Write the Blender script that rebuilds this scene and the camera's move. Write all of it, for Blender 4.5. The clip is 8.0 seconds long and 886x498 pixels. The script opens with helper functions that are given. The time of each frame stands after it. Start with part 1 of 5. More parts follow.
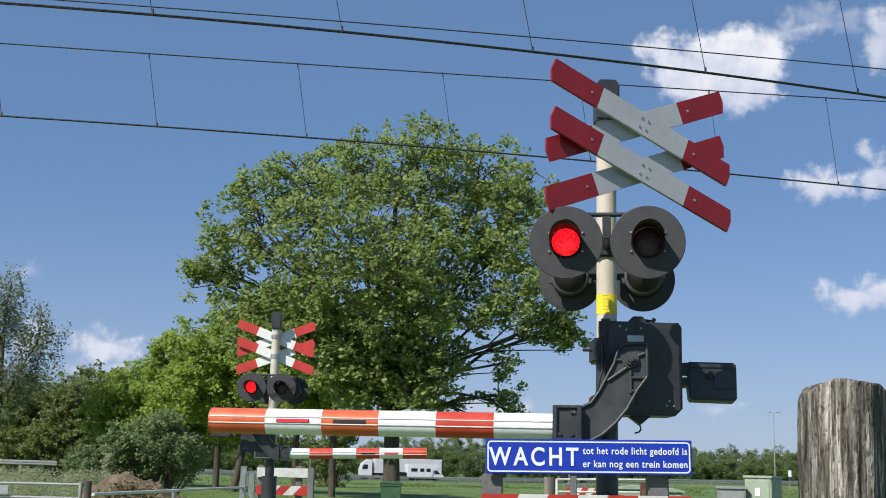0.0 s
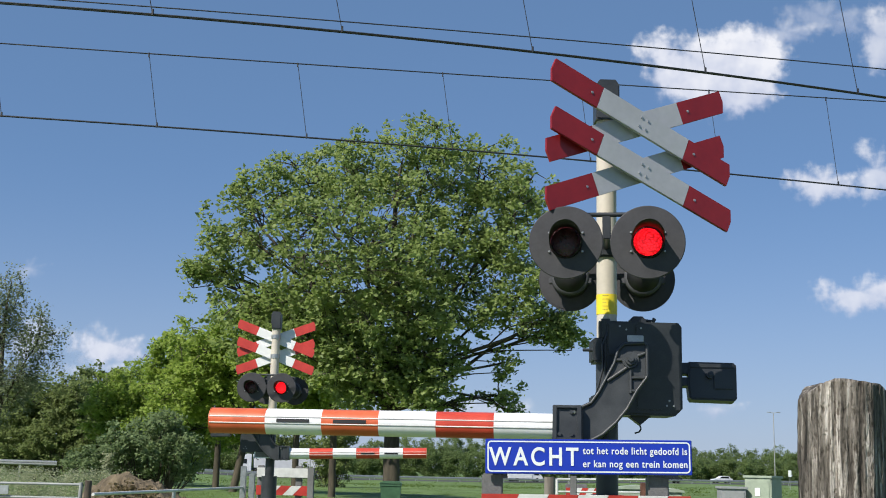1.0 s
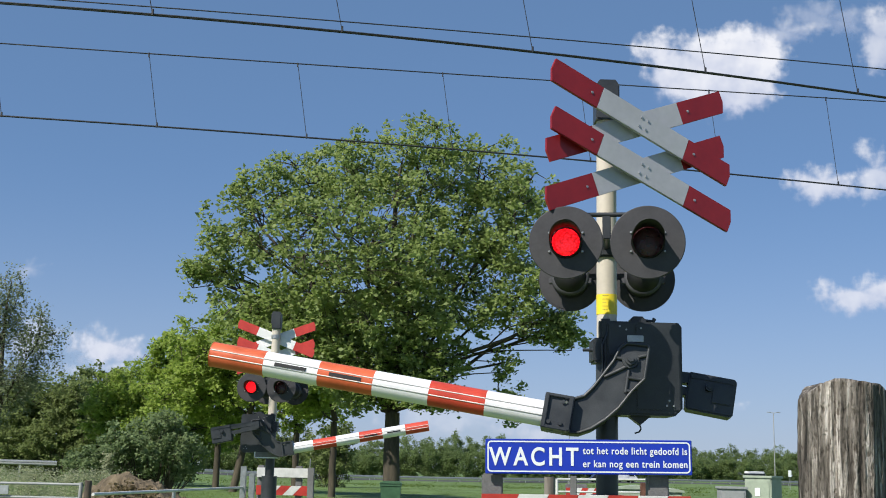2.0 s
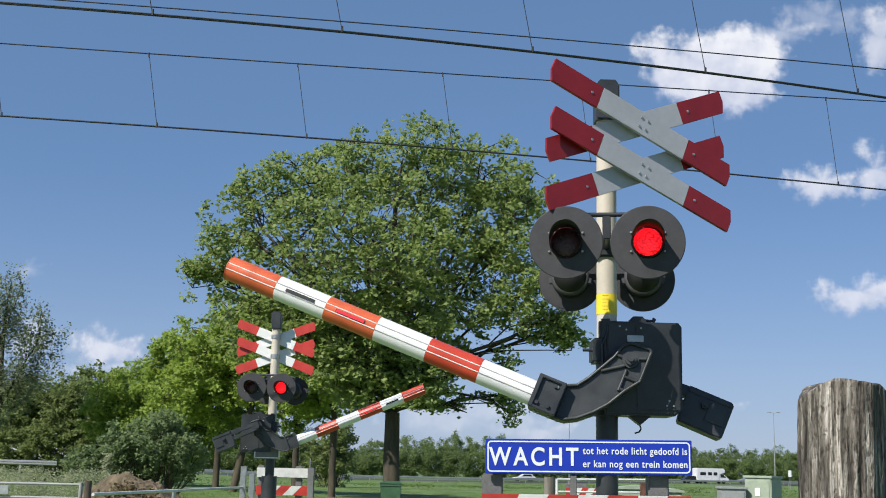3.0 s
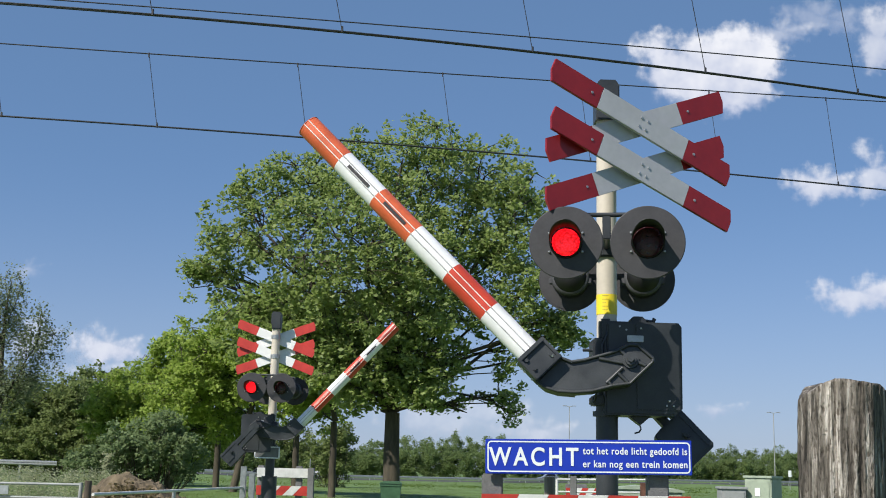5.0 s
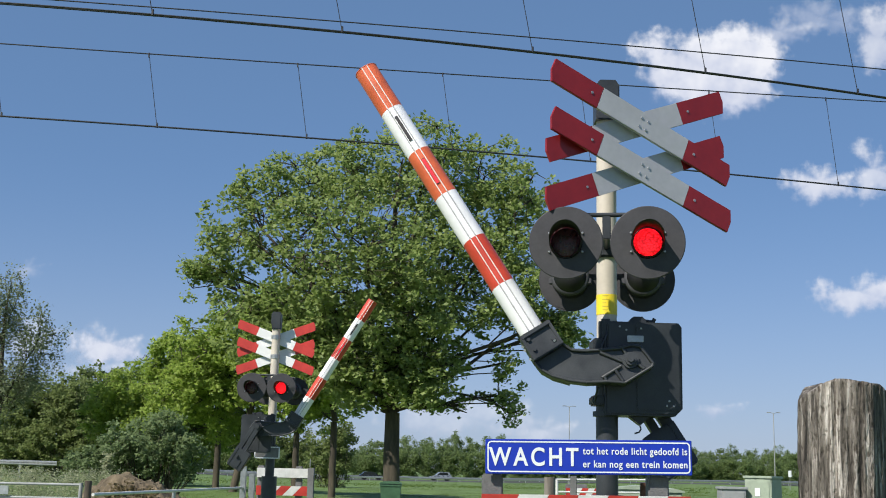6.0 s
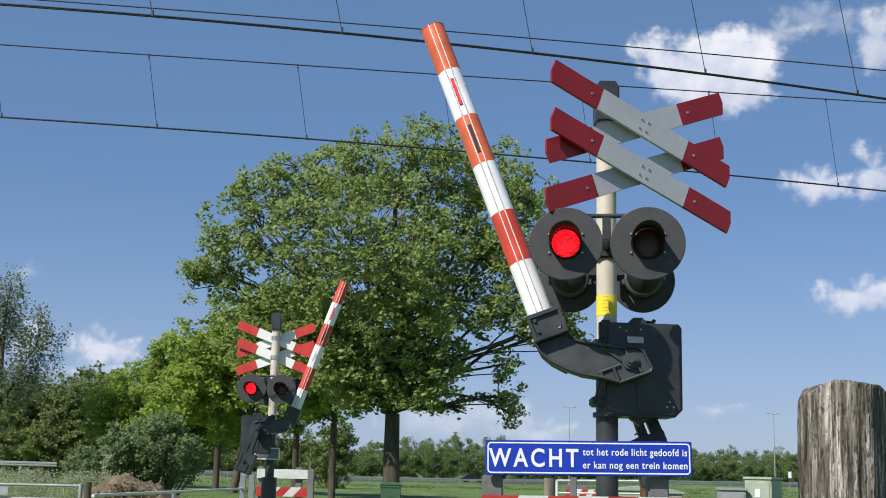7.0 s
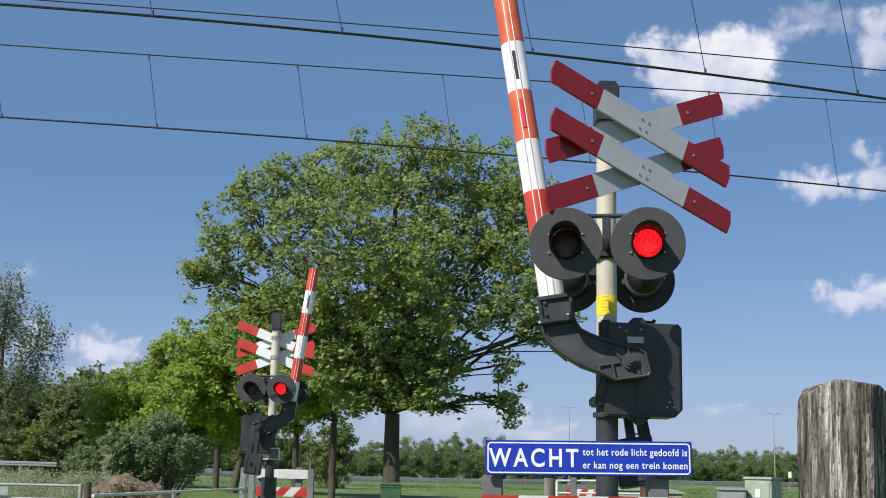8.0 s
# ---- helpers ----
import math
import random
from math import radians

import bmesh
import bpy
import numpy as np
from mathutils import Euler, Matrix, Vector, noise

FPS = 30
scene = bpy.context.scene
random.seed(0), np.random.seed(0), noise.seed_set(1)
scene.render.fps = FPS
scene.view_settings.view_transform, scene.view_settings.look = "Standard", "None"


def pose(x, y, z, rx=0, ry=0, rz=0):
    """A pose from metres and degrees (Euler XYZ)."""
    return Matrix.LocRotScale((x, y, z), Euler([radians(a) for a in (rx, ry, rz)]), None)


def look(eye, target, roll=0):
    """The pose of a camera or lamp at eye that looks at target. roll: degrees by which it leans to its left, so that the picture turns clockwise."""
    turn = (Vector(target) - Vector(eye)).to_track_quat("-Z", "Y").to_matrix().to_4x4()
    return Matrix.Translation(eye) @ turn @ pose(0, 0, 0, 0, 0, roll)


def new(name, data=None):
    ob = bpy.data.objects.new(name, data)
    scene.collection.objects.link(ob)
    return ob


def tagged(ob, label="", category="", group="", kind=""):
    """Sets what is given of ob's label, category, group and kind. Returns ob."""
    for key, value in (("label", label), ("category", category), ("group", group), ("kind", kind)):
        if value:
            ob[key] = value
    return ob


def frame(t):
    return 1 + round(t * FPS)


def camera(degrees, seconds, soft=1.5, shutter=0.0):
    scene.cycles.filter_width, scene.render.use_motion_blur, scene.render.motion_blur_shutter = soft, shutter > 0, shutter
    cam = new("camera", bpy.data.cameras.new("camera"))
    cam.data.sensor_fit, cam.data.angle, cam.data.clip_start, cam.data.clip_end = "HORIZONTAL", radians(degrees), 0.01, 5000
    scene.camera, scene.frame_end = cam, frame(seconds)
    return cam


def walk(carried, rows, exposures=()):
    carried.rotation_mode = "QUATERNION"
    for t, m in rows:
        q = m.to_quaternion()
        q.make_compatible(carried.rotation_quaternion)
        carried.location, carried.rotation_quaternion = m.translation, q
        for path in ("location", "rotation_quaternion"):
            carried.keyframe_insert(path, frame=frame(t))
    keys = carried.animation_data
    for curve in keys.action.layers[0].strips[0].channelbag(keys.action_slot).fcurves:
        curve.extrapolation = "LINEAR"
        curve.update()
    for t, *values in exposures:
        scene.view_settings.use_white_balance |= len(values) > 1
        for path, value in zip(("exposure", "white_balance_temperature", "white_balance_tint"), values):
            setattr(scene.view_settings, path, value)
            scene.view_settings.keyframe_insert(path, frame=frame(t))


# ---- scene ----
# ---- camera ----
cam = camera(40.93, 8.0, soft=1.0)


def aim(tilt):
    return pose(0, 0, 1.0, 90 + tilt, 0, 0) @ pose(0, 0, 0, 0, 0, 1.3)


walk(cam, [(0.0, aim(10.44)), (5.9, aim(10.45)), (6.9, aim(10.50)), (8.0, aim(10.50))])

# ---- light ----
SUN_TO = Vector((-0.53, -0.50, 0.69)).normalized()
world = bpy.data.worlds.new("sky")
scene.world = world
world.use_nodes = True
wn, wl = world.node_tree.nodes, world.node_tree.links
sky = wn.new("ShaderNodeTexSky")
sky.sky_type = "NISHITA"
sky.sun_disc = False
sky.sun_elevation = math.asin(SUN_TO.z)
sky.sun_rotation = math.atan2(SUN_TO.x, SUN_TO.y)
sky.air_density, sky.dust_density, sky.ozone_density = 0.62, 0.0, 4.0
veil = wn.new("ShaderNodeMix")
veil.data_type = "RGBA"
veil.inputs[0].default_value = 0.63
veil.inputs[7].default_value = (0.88, 1.66, 3.02, 1.0)
wl.new(sky.outputs[0], veil.inputs[6])
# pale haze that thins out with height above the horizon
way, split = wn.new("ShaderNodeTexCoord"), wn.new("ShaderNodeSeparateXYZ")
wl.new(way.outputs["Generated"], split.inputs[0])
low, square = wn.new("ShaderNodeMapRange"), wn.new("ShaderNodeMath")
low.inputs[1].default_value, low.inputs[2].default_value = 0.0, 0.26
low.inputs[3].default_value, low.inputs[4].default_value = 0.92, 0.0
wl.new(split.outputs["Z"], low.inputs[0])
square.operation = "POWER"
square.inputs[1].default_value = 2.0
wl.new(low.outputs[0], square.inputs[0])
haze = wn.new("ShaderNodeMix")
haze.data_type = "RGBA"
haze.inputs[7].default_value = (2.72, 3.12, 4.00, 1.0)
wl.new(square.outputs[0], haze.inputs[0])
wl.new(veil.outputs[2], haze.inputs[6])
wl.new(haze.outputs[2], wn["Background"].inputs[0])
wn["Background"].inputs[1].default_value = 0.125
sun = new("sun", bpy.data.lights.new("sun", "SUN"))
sun.data.energy, sun.data.angle, sun.data.color = 5.0, radians(0.5), (1.0, 0.95, 0.87)
sun.matrix_world = look(SUN_TO * 50, (0, 0, 0))
scene.view_settings.exposure = 0.28


# ---- materials ----
def material(name, base, rough=0.6, metal=0.0, vary=0.15, scale=6.0, bump=0.0, bump_scale=60.0, second=None, stretch=(1, 1, 1), island=0.0, each=0.0, coat=0.0):
    """A surface with colour variation at two scales, fine relief and uneven gloss."""
    m = bpy.data.materials.new(name)
    m.use_nodes = True
    n, l = m.node_tree.nodes, m.node_tree.links
    b = n["Principled BSDF"]
    b.inputs["Roughness"].default_value, b.inputs["Metallic"].default_value = rough, metal
    b.inputs["Coat Weight"].default_value = coat
    co, mp = n.new("ShaderNodeTexCoord"), n.new("ShaderNodeMapping")
    mp.inputs["Scale"].default_value = stretch
    l.new(co.outputs["Object"], mp.inputs["Vector"])
    big, fine = n.new("ShaderNodeTexNoise"), n.new("ShaderNodeTexNoise")
    big.inputs["Scale"].default_value, big.inputs["Detail"].default_value = scale, 6
    fine.inputs["Scale"].default_value, fine.inputs["Detail"].default_value = bump_scale, 4
    for t in (big, fine):
        l.new(mp.outputs[0], t.inputs["Vector"])
    ramp = n.new("ShaderNodeValToRGB")
    lo = second or [c * (1 - vary * 1.6) for c in base]
    hi = [min(1, c * (1 + vary)) for c in base]
    ramp.color_ramp.elements[0].position, ramp.color_ramp.elements[1].position = 0.3, 0.7
    ramp.color_ramp.elements[0].color, ramp.color_ramp.elements[1].color = (*lo, 1), (*hi, 1)
    add = n.new("ShaderNodeMath")
    add.operation = "MULTIPLY_ADD"
    l.new(fine.outputs[0], add.inputs[0])
    add.inputs[1].default_value = 0.35
    l.new(big.outputs[0], add.inputs[2])
    shift = n.new("ShaderNodeMath")
    shift.operation = "SUBTRACT"
    l.new(add.outputs[0], shift.inputs[0])
    shift.inputs[1].default_value = 0.17
    l.new(shift.outputs[0], ramp.inputs[0])
    out = ramp.outputs[0]
    for amount, node, sock in ((island, "ShaderNodeNewGeometry", "Random Per Island"), (each, "ShaderNodeObjectInfo", "Random")):
        if amount:
            src, hsv, rng = n.new(node), n.new("ShaderNodeHueSaturation"), n.new("ShaderNodeMapRange")
            l.new(src.outputs[sock], rng.inputs[0])
            rng.inputs[3].default_value, rng.inputs[4].default_value = 1 - amount, 1 + amount
            l.new(rng.outputs[0], hsv.inputs["Value"])
            l.new(out, hsv.inputs["Color"])
            out = hsv.outputs[0]
    l.new(out, b.inputs["Base Color"])
    r2 = n.new("ShaderNodeMapRange")
    l.new(big.outputs[0], r2.inputs[0])
    r2.inputs[3].default_value, r2.inputs[4].default_value = max(0.03, rough - 0.1), min(1, rough + 0.1)
    l.new(r2.outputs[0], b.inputs["Roughness"])
    if bump:
        bp = n.new("ShaderNodeBump")
        bp.inputs["Strength"].default_value, bp.inputs["Distance"].default_value = bump, 0.01
        l.new(fine.outputs[0], bp.inputs["Height"])
        l.new(bp.outputs[0], b.inputs["Normal"])
    return m


def leaf_material(name, base, second, through_light=0.50, patch=0.5, gloss=0.2):
    m = bpy.data.materials.new(name)
    m.use_nodes = True
    n, l = m.node_tree.nodes, m.node_tree.links
    b = n["Principled BSDF"]
    b.inputs["Roughness"].default_value = 0.55
    b.inputs["Specular IOR Level"].default_value = gloss
    geo, ramp = n.new("ShaderNodeNewGeometry"), n.new("ShaderNodeValToRGB")
    co, noi = n.new("ShaderNodeTexCoord"), n.new("ShaderNodeTexNoise")
    noi.inputs["Scale"].default_value = patch
    l.new(co.outputs["Object"], noi.inputs["Vector"])
    mix = n.new("ShaderNodeMath")
    mix.operation = "MULTIPLY_ADD"
    l.new(geo.outputs["Random Per Island"], mix.inputs[0])
    mix.inputs[1].default_value = 0.5
    half = n.new("ShaderNodeMath")
    half.operation = "MULTIPLY"
    l.new(noi.outputs[0], half.inputs[0])
    half.inputs[1].default_value = 0.5
    l.new(half.outputs[0], mix.inputs[2])
    ramp.color_ramp.elements[0].position, ramp.color_ramp.elements[1].position = 0.15, 0.85
    ramp.color_ramp.elements[0].color, ramp.color_ramp.elements[1].color = (*second, 1), (*base, 1)
    l.new(mix.outputs[0], ramp.inputs[0])
    l.new(ramp.outputs[0], b.inputs["Base Color"])
    tr, mx = n.new("ShaderNodeBsdfTranslucent"), n.new("ShaderNodeMixShader")
    l.new(ramp.outputs[0], tr.inputs[0])
    mx.inputs[0].default_value = through_light
    l.new(b.outputs[0], mx.inputs[1])
    l.new(tr.outputs[0], mx.inputs[2])
    l.new(mx.outputs[0], n["Material Output"].inputs[0])
    return m


def glow(name, color, strength, dots=0.0):
    m = bpy.data.materials.new(name)
    m.use_nodes = True
    n, l = m.node_tree.nodes, m.node_tree.links
    b = n["Principled BSDF"]
    b.inputs["Base Color"].default_value = (0.4, 0.01, 0.01, 1)
    b.inputs["Roughness"].default_value = 0.35
    b.inputs["Emission Color"].default_value = (*color, 1)
    b.inputs["Emission Strength"].default_value = strength
    if dots:
        co, vor, rng = n.new("ShaderNodeTexCoord"), n.new("ShaderNodeTexVoronoi"), n.new("ShaderNodeMapRange")
        vor.inputs["Scale"].default_value = dots
        l.new(co.outputs["Object"], vor.inputs["Vector"])
        l.new(vor.outputs["Distance"], rng.inputs[0])
        rng.inputs[1].default_value, rng.inputs[2].default_value = 0.15, 0.6
        rng.inputs[3].default_value, rng.inputs[4].default_value = strength * 2.2, strength * 0.42
        l.new(rng.outputs[0], b.inputs["Emission Strength"])
    return m


M_POLE = material("cream_paint", (0.55, 0.50, 0.42), 0.5, 0, 0.08, 3, 0.1, 40)
M_BLACK = material("dark_grey_paint", (0.032, 0.036, 0.040), 0.42, 0, 0.25, 5, 0.05, 120)
M_SHIELD = material("matt_grey_shield", (0.037, 0.036, 0.040), 0.62, 0, 0.18, 7, 0.05, 60)
M_RING = material("grey_rim_metal", (0.075, 0.075, 0.082), 0.5, 0.2, 0.2, 12, 0.05, 90)
M_HOOD = material("black_hood", (0.007, 0.007, 0.008), 0.5, 0, 0.2, 8)
M_CAST = material("cast_crank_paint", (0.036, 0.040, 0.043), 0.45, 0, 0.2, 9, 0.07, 120)
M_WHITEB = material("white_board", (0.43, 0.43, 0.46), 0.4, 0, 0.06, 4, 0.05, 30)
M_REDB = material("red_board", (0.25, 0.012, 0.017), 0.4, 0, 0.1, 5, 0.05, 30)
M_BOOMW = material("white_boom_tape", (0.80, 0.80, 0.81), 0.35, 0, 0.05, 6, 0.05, 40)
M_BOOMR = material("orange_red_boom_tape", (0.62, 0.125, 0.050), 0.35, 0, 0.12, 6, 0.05, 40)
M_BOOMR2 = material("red_boom_tape", (0.54, 0.060, 0.034), 0.35, 0, 0.1, 6, 0.05, 40)
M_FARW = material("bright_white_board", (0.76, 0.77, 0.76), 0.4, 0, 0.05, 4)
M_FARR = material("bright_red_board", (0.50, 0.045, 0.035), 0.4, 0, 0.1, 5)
M_LINE = material("boom_ridge", (0.80, 0.72, 0.68), 0.4, 0, 0.1, 12)
M_GROOVE = material("boom_groove", (0.42, 0.42, 0.42), 0.5, 0, 0.2, 12)
M_STEEL = material("galvanised_steel", (0.42, 0.43, 0.43), 0.42, 0.75, 0.15, 14, 0.08, 120)
M_PLATE = material("aluminium_plate", (0.45, 0.46, 0.47), 0.4, 0.5, 0.12, 20)
M_YELLOW = material("yellow_sticker", (0.80, 0.62, 0.03), 0.45, 0, 0.05, 9)
M_INK = material("dark_print", (0.42, 0.33, 0.04), 0.6)
M_LENS = material("dark_red_lens", (0.050, 0.006, 0.008), 0.18, 0, 0.25, 40, 0.6, 110, coat=0.15)
M_LED = glow("red_leds", (1.0, 0.008, 0.016), 1.15, 90)
M_LEDSTRIP = glow("red_led_strip", (1.0, 0.03, 0.06), 0.6)
M_BLUE = material("blue_sign_face", (0.002, 0.030, 0.41), 0.6, 0, 0.06, 5)
M_SIGNW = material("white_sign_print", (0.78, 0.80, 0.82), 0.35, 0, 0.03, 9)
M_GREYPOST = material("grey_post", (0.16, 0.16, 0.16), 0.7, 0, 0.2, 10, 0.3, 80)
M_FENCEW = material("white_fence_board", (0.62, 0.62, 0.60), 0.5, 0, 0.1, 7, 0.1, 50)
M_FENCER = material("red_fence_board", (0.45, 0.035, 0.025), 0.5, 0, 0.15, 7, 0.1, 50)
M_OLDWOOD = material("dark_old_wood", (0.11, 0.085, 0.065), 0.85, 0, 0.35, 12, 0.6, 60, stretch=(1, 1, 0.1))
M_PALEWOOD = material("pale_old_wood", (0.24, 0.21, 0.18), 0.85, 0, 0.35, 12, 0.6, 60, stretch=(1, 1, 0.1))
M_GREENCAB = material("green_grey_cabinet", (0.30, 0.35, 0.27), 0.55, 0, 0.12, 5, 0.1, 60)
M_GREYCAB = material("grey_cabinet", (0.30, 0.31, 0.31), 0.55, 0, 0.12, 5, 0.1, 60)
M_BIN = material("green_bin_plastic", (0.055, 0.125, 0.065), 0.5, 0, 0.15, 8)
M_RUST = material("rusty_steel", (0.16, 0.075, 0.052), 0.8, 0.2, 0.3, 14, 0.3, 60)
M_BARK = material("oak_bark", (0.068, 0.056, 0.038), 0.9, 0, 0.4, 3.5, 0.8, 18, second=(0.032, 0.027, 0.019), stretch=(1, 1, 0.25))
M_LEAF = leaf_material("fresh_oak_leaves", (0.338, 0.415, 0.128), (0.192, 0.264, 0.080), 0.54, gloss=0.45)
M_LEAF2 = leaf_material("lime_leaves", (0.375, 0.475, 0.095), (0.215, 0.305, 0.062), 0.54, gloss=0.3)
M_DARKLEAF = leaf_material("hedge_leaves", (0.255, 0.315, 0.110), (0.145, 0.190, 0.068), 0.54)
M_WILLOW = leaf_material("willow_leaves", (0.275, 0.313, 0.176), (0.143, 0.184, 0.099))
M_BUSH = leaf_material("grey_green_shrub", (0.253, 0.325, 0.149), (0.144, 0.202, 0.088))
M_BLOSSOM = leaf_material("white_blossom", (0.50, 0.50, 0.35), (0.20, 0.25, 0.11))
# pale, even leaf tones with the distance haze mixed into the colour
M_FARWOOD = leaf_material("hazed_far_wood_leaves", (0.245, 0.320, 0.120), (0.165, 0.225, 0.095), 0.64, 0.13, 0.1)
M_STRAW = leaf_material("dead_straw", (0.27, 0.21, 0.11), (0.11, 0.09, 0.05))
M_GRASSB = leaf_material("grass_blades", (0.155, 0.225, 0.055), (0.100, 0.155, 0.038))
M_GRASS = material("meadow", (0.100, 0.160, 0.036), 0.9, 0, 0.3, 0.35, 0.6, 3.0, second=(0.070, 0.115, 0.027))
M_SOIL = material("dry_soil", (0.150, 0.116, 0.072), 0.95, 0, 0.35, 4.0, 1.0, 18, second=(0.060, 0.045, 0.028))
M_ROAD = material("asphalt", (0.055, 0.055, 0.056), 0.85, 0, 0.2, 0.6, 0.3, 30)
M_WIRE = material("overhead_wire", (0.030, 0.031, 0.036), 0.55, 0.2, 0.2, 30)
M_CARW = material("white_car_paint", (0.72, 0.73, 0.74), 0.25, 0, 0.04, 2, coat=0.5)
M_CARD = material("dark_car_paint", (0.025, 0.028, 0.035), 0.25, 0.2, 0.2, 2, coat=0.5)
M_CARS = material("silver_car_paint", (0.40, 0.42, 0.43), 0.28, 0.6, 0.08, 2, coat=0.5)
M_TRAILER = material("trailer_tarp", (0.62, 0.63, 0.64), 0.45, 0, 0.05, 0.8, 0.1, 6)
M_GLASS = material("dark_window_glass", (0.012, 0.015, 0.018), 0.08, 0, 0.2, 4)
M_TYRE = material("tyre_rubber", (0.02, 0.02, 0.02), 0.8, 0, 0.2, 10)


def post_material():
    """Silver-grey weathered timber with long dark cracks."""
    m = bpy.data.materials.new("weathered_timber")
    m.use_nodes = True
    n, l = m.node_tree.nodes, m.node_tree.links
    b = n["Principled BSDF"]
    b.inputs["Roughness"].default_value = 0.9
    co = n.new("ShaderNodeTexCoord")

    def noise_at(stretch, scale, detail, warp=0.0):
        mp, t = n.new("ShaderNodeMapping"), n.new("ShaderNodeTexNoise")
        mp.inputs["Scale"].default_value = stretch
        l.new(co.outputs["Object"], mp.inputs["Vector"])
        l.new(mp.outputs[0], t.inputs["Vector"])
        t.inputs["Scale"].default_value, t.inputs["Detail"].default_value, t.inputs["Distortion"].default_value = scale, detail, warp
        return t.outputs[0]
    grain = noise_at((1, 1, 0.055), 100, 12, 0.25)
    patch = noise_at((1, 1, 0.14), 22, 6, 0.5)
    flake = noise_at((1, 1, 0.34), 150, 9, 0.3)

    def ramp(src, stops):
        r = n.new("ShaderNodeValToRGB")
        while len(r.color_ramp.elements) < len(stops):
            r.color_ramp.elements.new(0.5)
        for e, (p, c) in zip(r.color_ramp.elements, stops):
            e.position, e.color = p, (*c, 1)
        l.new(src, r.inputs[0])
        return r.outputs[0]
    c1 = ramp(grain, [(0.32, (0.035, 0.031, 0.027)), (0.43, (0.145, 0.130, 0.112)), (0.56, (0.270, 0.248, 0.220)), (0.68, (0.66, 0.63, 0.59))])
    c2 = ramp(patch, [(0.30, (0.34, 0.32, 0.30)), (0.5, (0.72, 0.69, 0.67)), (0.66, (1.30, 1.27, 1.24))])
    c3 = ramp(flake, [(0.34, (0.34, 0.31, 0.28)), (0.48, (1.0, 1.0, 1.0))])
    out = c1
    for c in (c2, c3):
        x = n.new("ShaderNodeMix")
        x.data_type, x.blend_type = "RGBA", "MULTIPLY"
        x.inputs[0].default_value = 1.0
        l.new(out, x.inputs[6])
        l.new(c, x.inputs[7])
        out = x.outputs[2]
    l.new(out, b.inputs["Base Color"])
    add = n.new("ShaderNodeMath")
    add.operation = "ADD"
    l.new(grain, add.inputs[0])
    l.new(flake, add.inputs[1])
    bp = n.new("ShaderNodeBump")
    bp.inputs["Strength"].default_value, bp.inputs["Distance"].default_value = 1.0, 0.010
    l.new(add.outputs[0], bp.inputs["Height"])
    l.new(bp.outputs[0], b.inputs["Normal"])
    return m


M_TIMBER = post_material()


def cloud_material():
    """Glowing cumulus: lumpy, soft-edged white, its shaded greyer base painted in; the rest is clear."""
    m = bpy.data.materials.new("cumulus")
    m.use_nodes = True
    n, l = m.node_tree.nodes, m.node_tree.links
    n.remove(n["Principled BSDF"])
    pos = n.new("ShaderNodeTexCoord")

    def attribute(name, kind):
        x = n.new("ShaderNodeAttribute")
        x.attribute_type, x.attribute_name = kind, name
        return x.outputs["Fac"]

    def noise_at(scale, detail):
        t = n.new("ShaderNodeTexNoise")
        l.new(pos.outputs["Object"], t.inputs["Vector"])
        t.inputs["Scale"].default_value, t.inputs["Detail"].default_value, t.inputs["Roughness"].default_value = scale, detail, 0.55
        return t.outputs[0]

    def math_node(op, *values):
        x = n.new("ShaderNodeMath")
        x.operation = op
        for i, v in enumerate(values):
            if isinstance(v, (int, float)):
                x.inputs[i].default_value = v
            else:
                l.new(v, x.inputs[i])
        return x.outputs[0]
    big, fine = noise_at(0.013, 3), noise_at(0.034, 6)
    body = attribute("body", "GEOMETRY")
    s1 = math_node("MULTIPLY_ADD", math_node("SUBTRACT", big, 0.5), 2.1, body)
    s2 = math_node("MULTIPLY_ADD", math_node("SUBTRACT", fine, 0.5), 1.5, s1)
    dens = n.new("ShaderNodeMapRange")
    dens.interpolation_type = "SMOOTHSTEP"
    l.new(s2, dens.inputs[0])
    dens.inputs[1].default_value, dens.inputs[2].default_value = -0.30, 0.62
    alpha = math_node("MULTIPLY", dens.outputs[0], attribute("thick", "OBJECT"))
    # sunlit top and shaded base are put into the glow by height
    lit = math_node("MULTIPLY_ADD", attribute("rise", "GEOMETRY"), 0.60, math_node("MULTIPLY_ADD", math_node("SUBTRACT", big, 0.5), 1.4, 0.24))
    ramp = n.new("ShaderNodeValToRGB")
    ramp.color_ramp.elements[0].position, ramp.color_ramp.elements[1].position = 0.2, 0.8
    ramp.color_ramp.elements[0].color, ramp.color_ramp.elements[1].color = (0.43, 0.48, 0.63, 1), (0.74, 0.75, 0.80, 1)
    l.new(lit, ramp.inputs[0])
    em, tr, mx = n.new("ShaderNodeEmission"), n.new("ShaderNodeBsdfTransparent"), n.new("ShaderNodeMixShader")
    l.new(ramp.outputs[0], em.inputs[0])
    em.inputs[1].default_value = 1.0
    l.new(alpha, mx.inputs[0])
    l.new(tr.outputs[0], mx.inputs[1])
    l.new(em.outputs[0], mx.inputs[2])
    l.new(mx.outputs[0], n["Material Output"].inputs[0])
    return m


M_CLOUD = cloud_material()


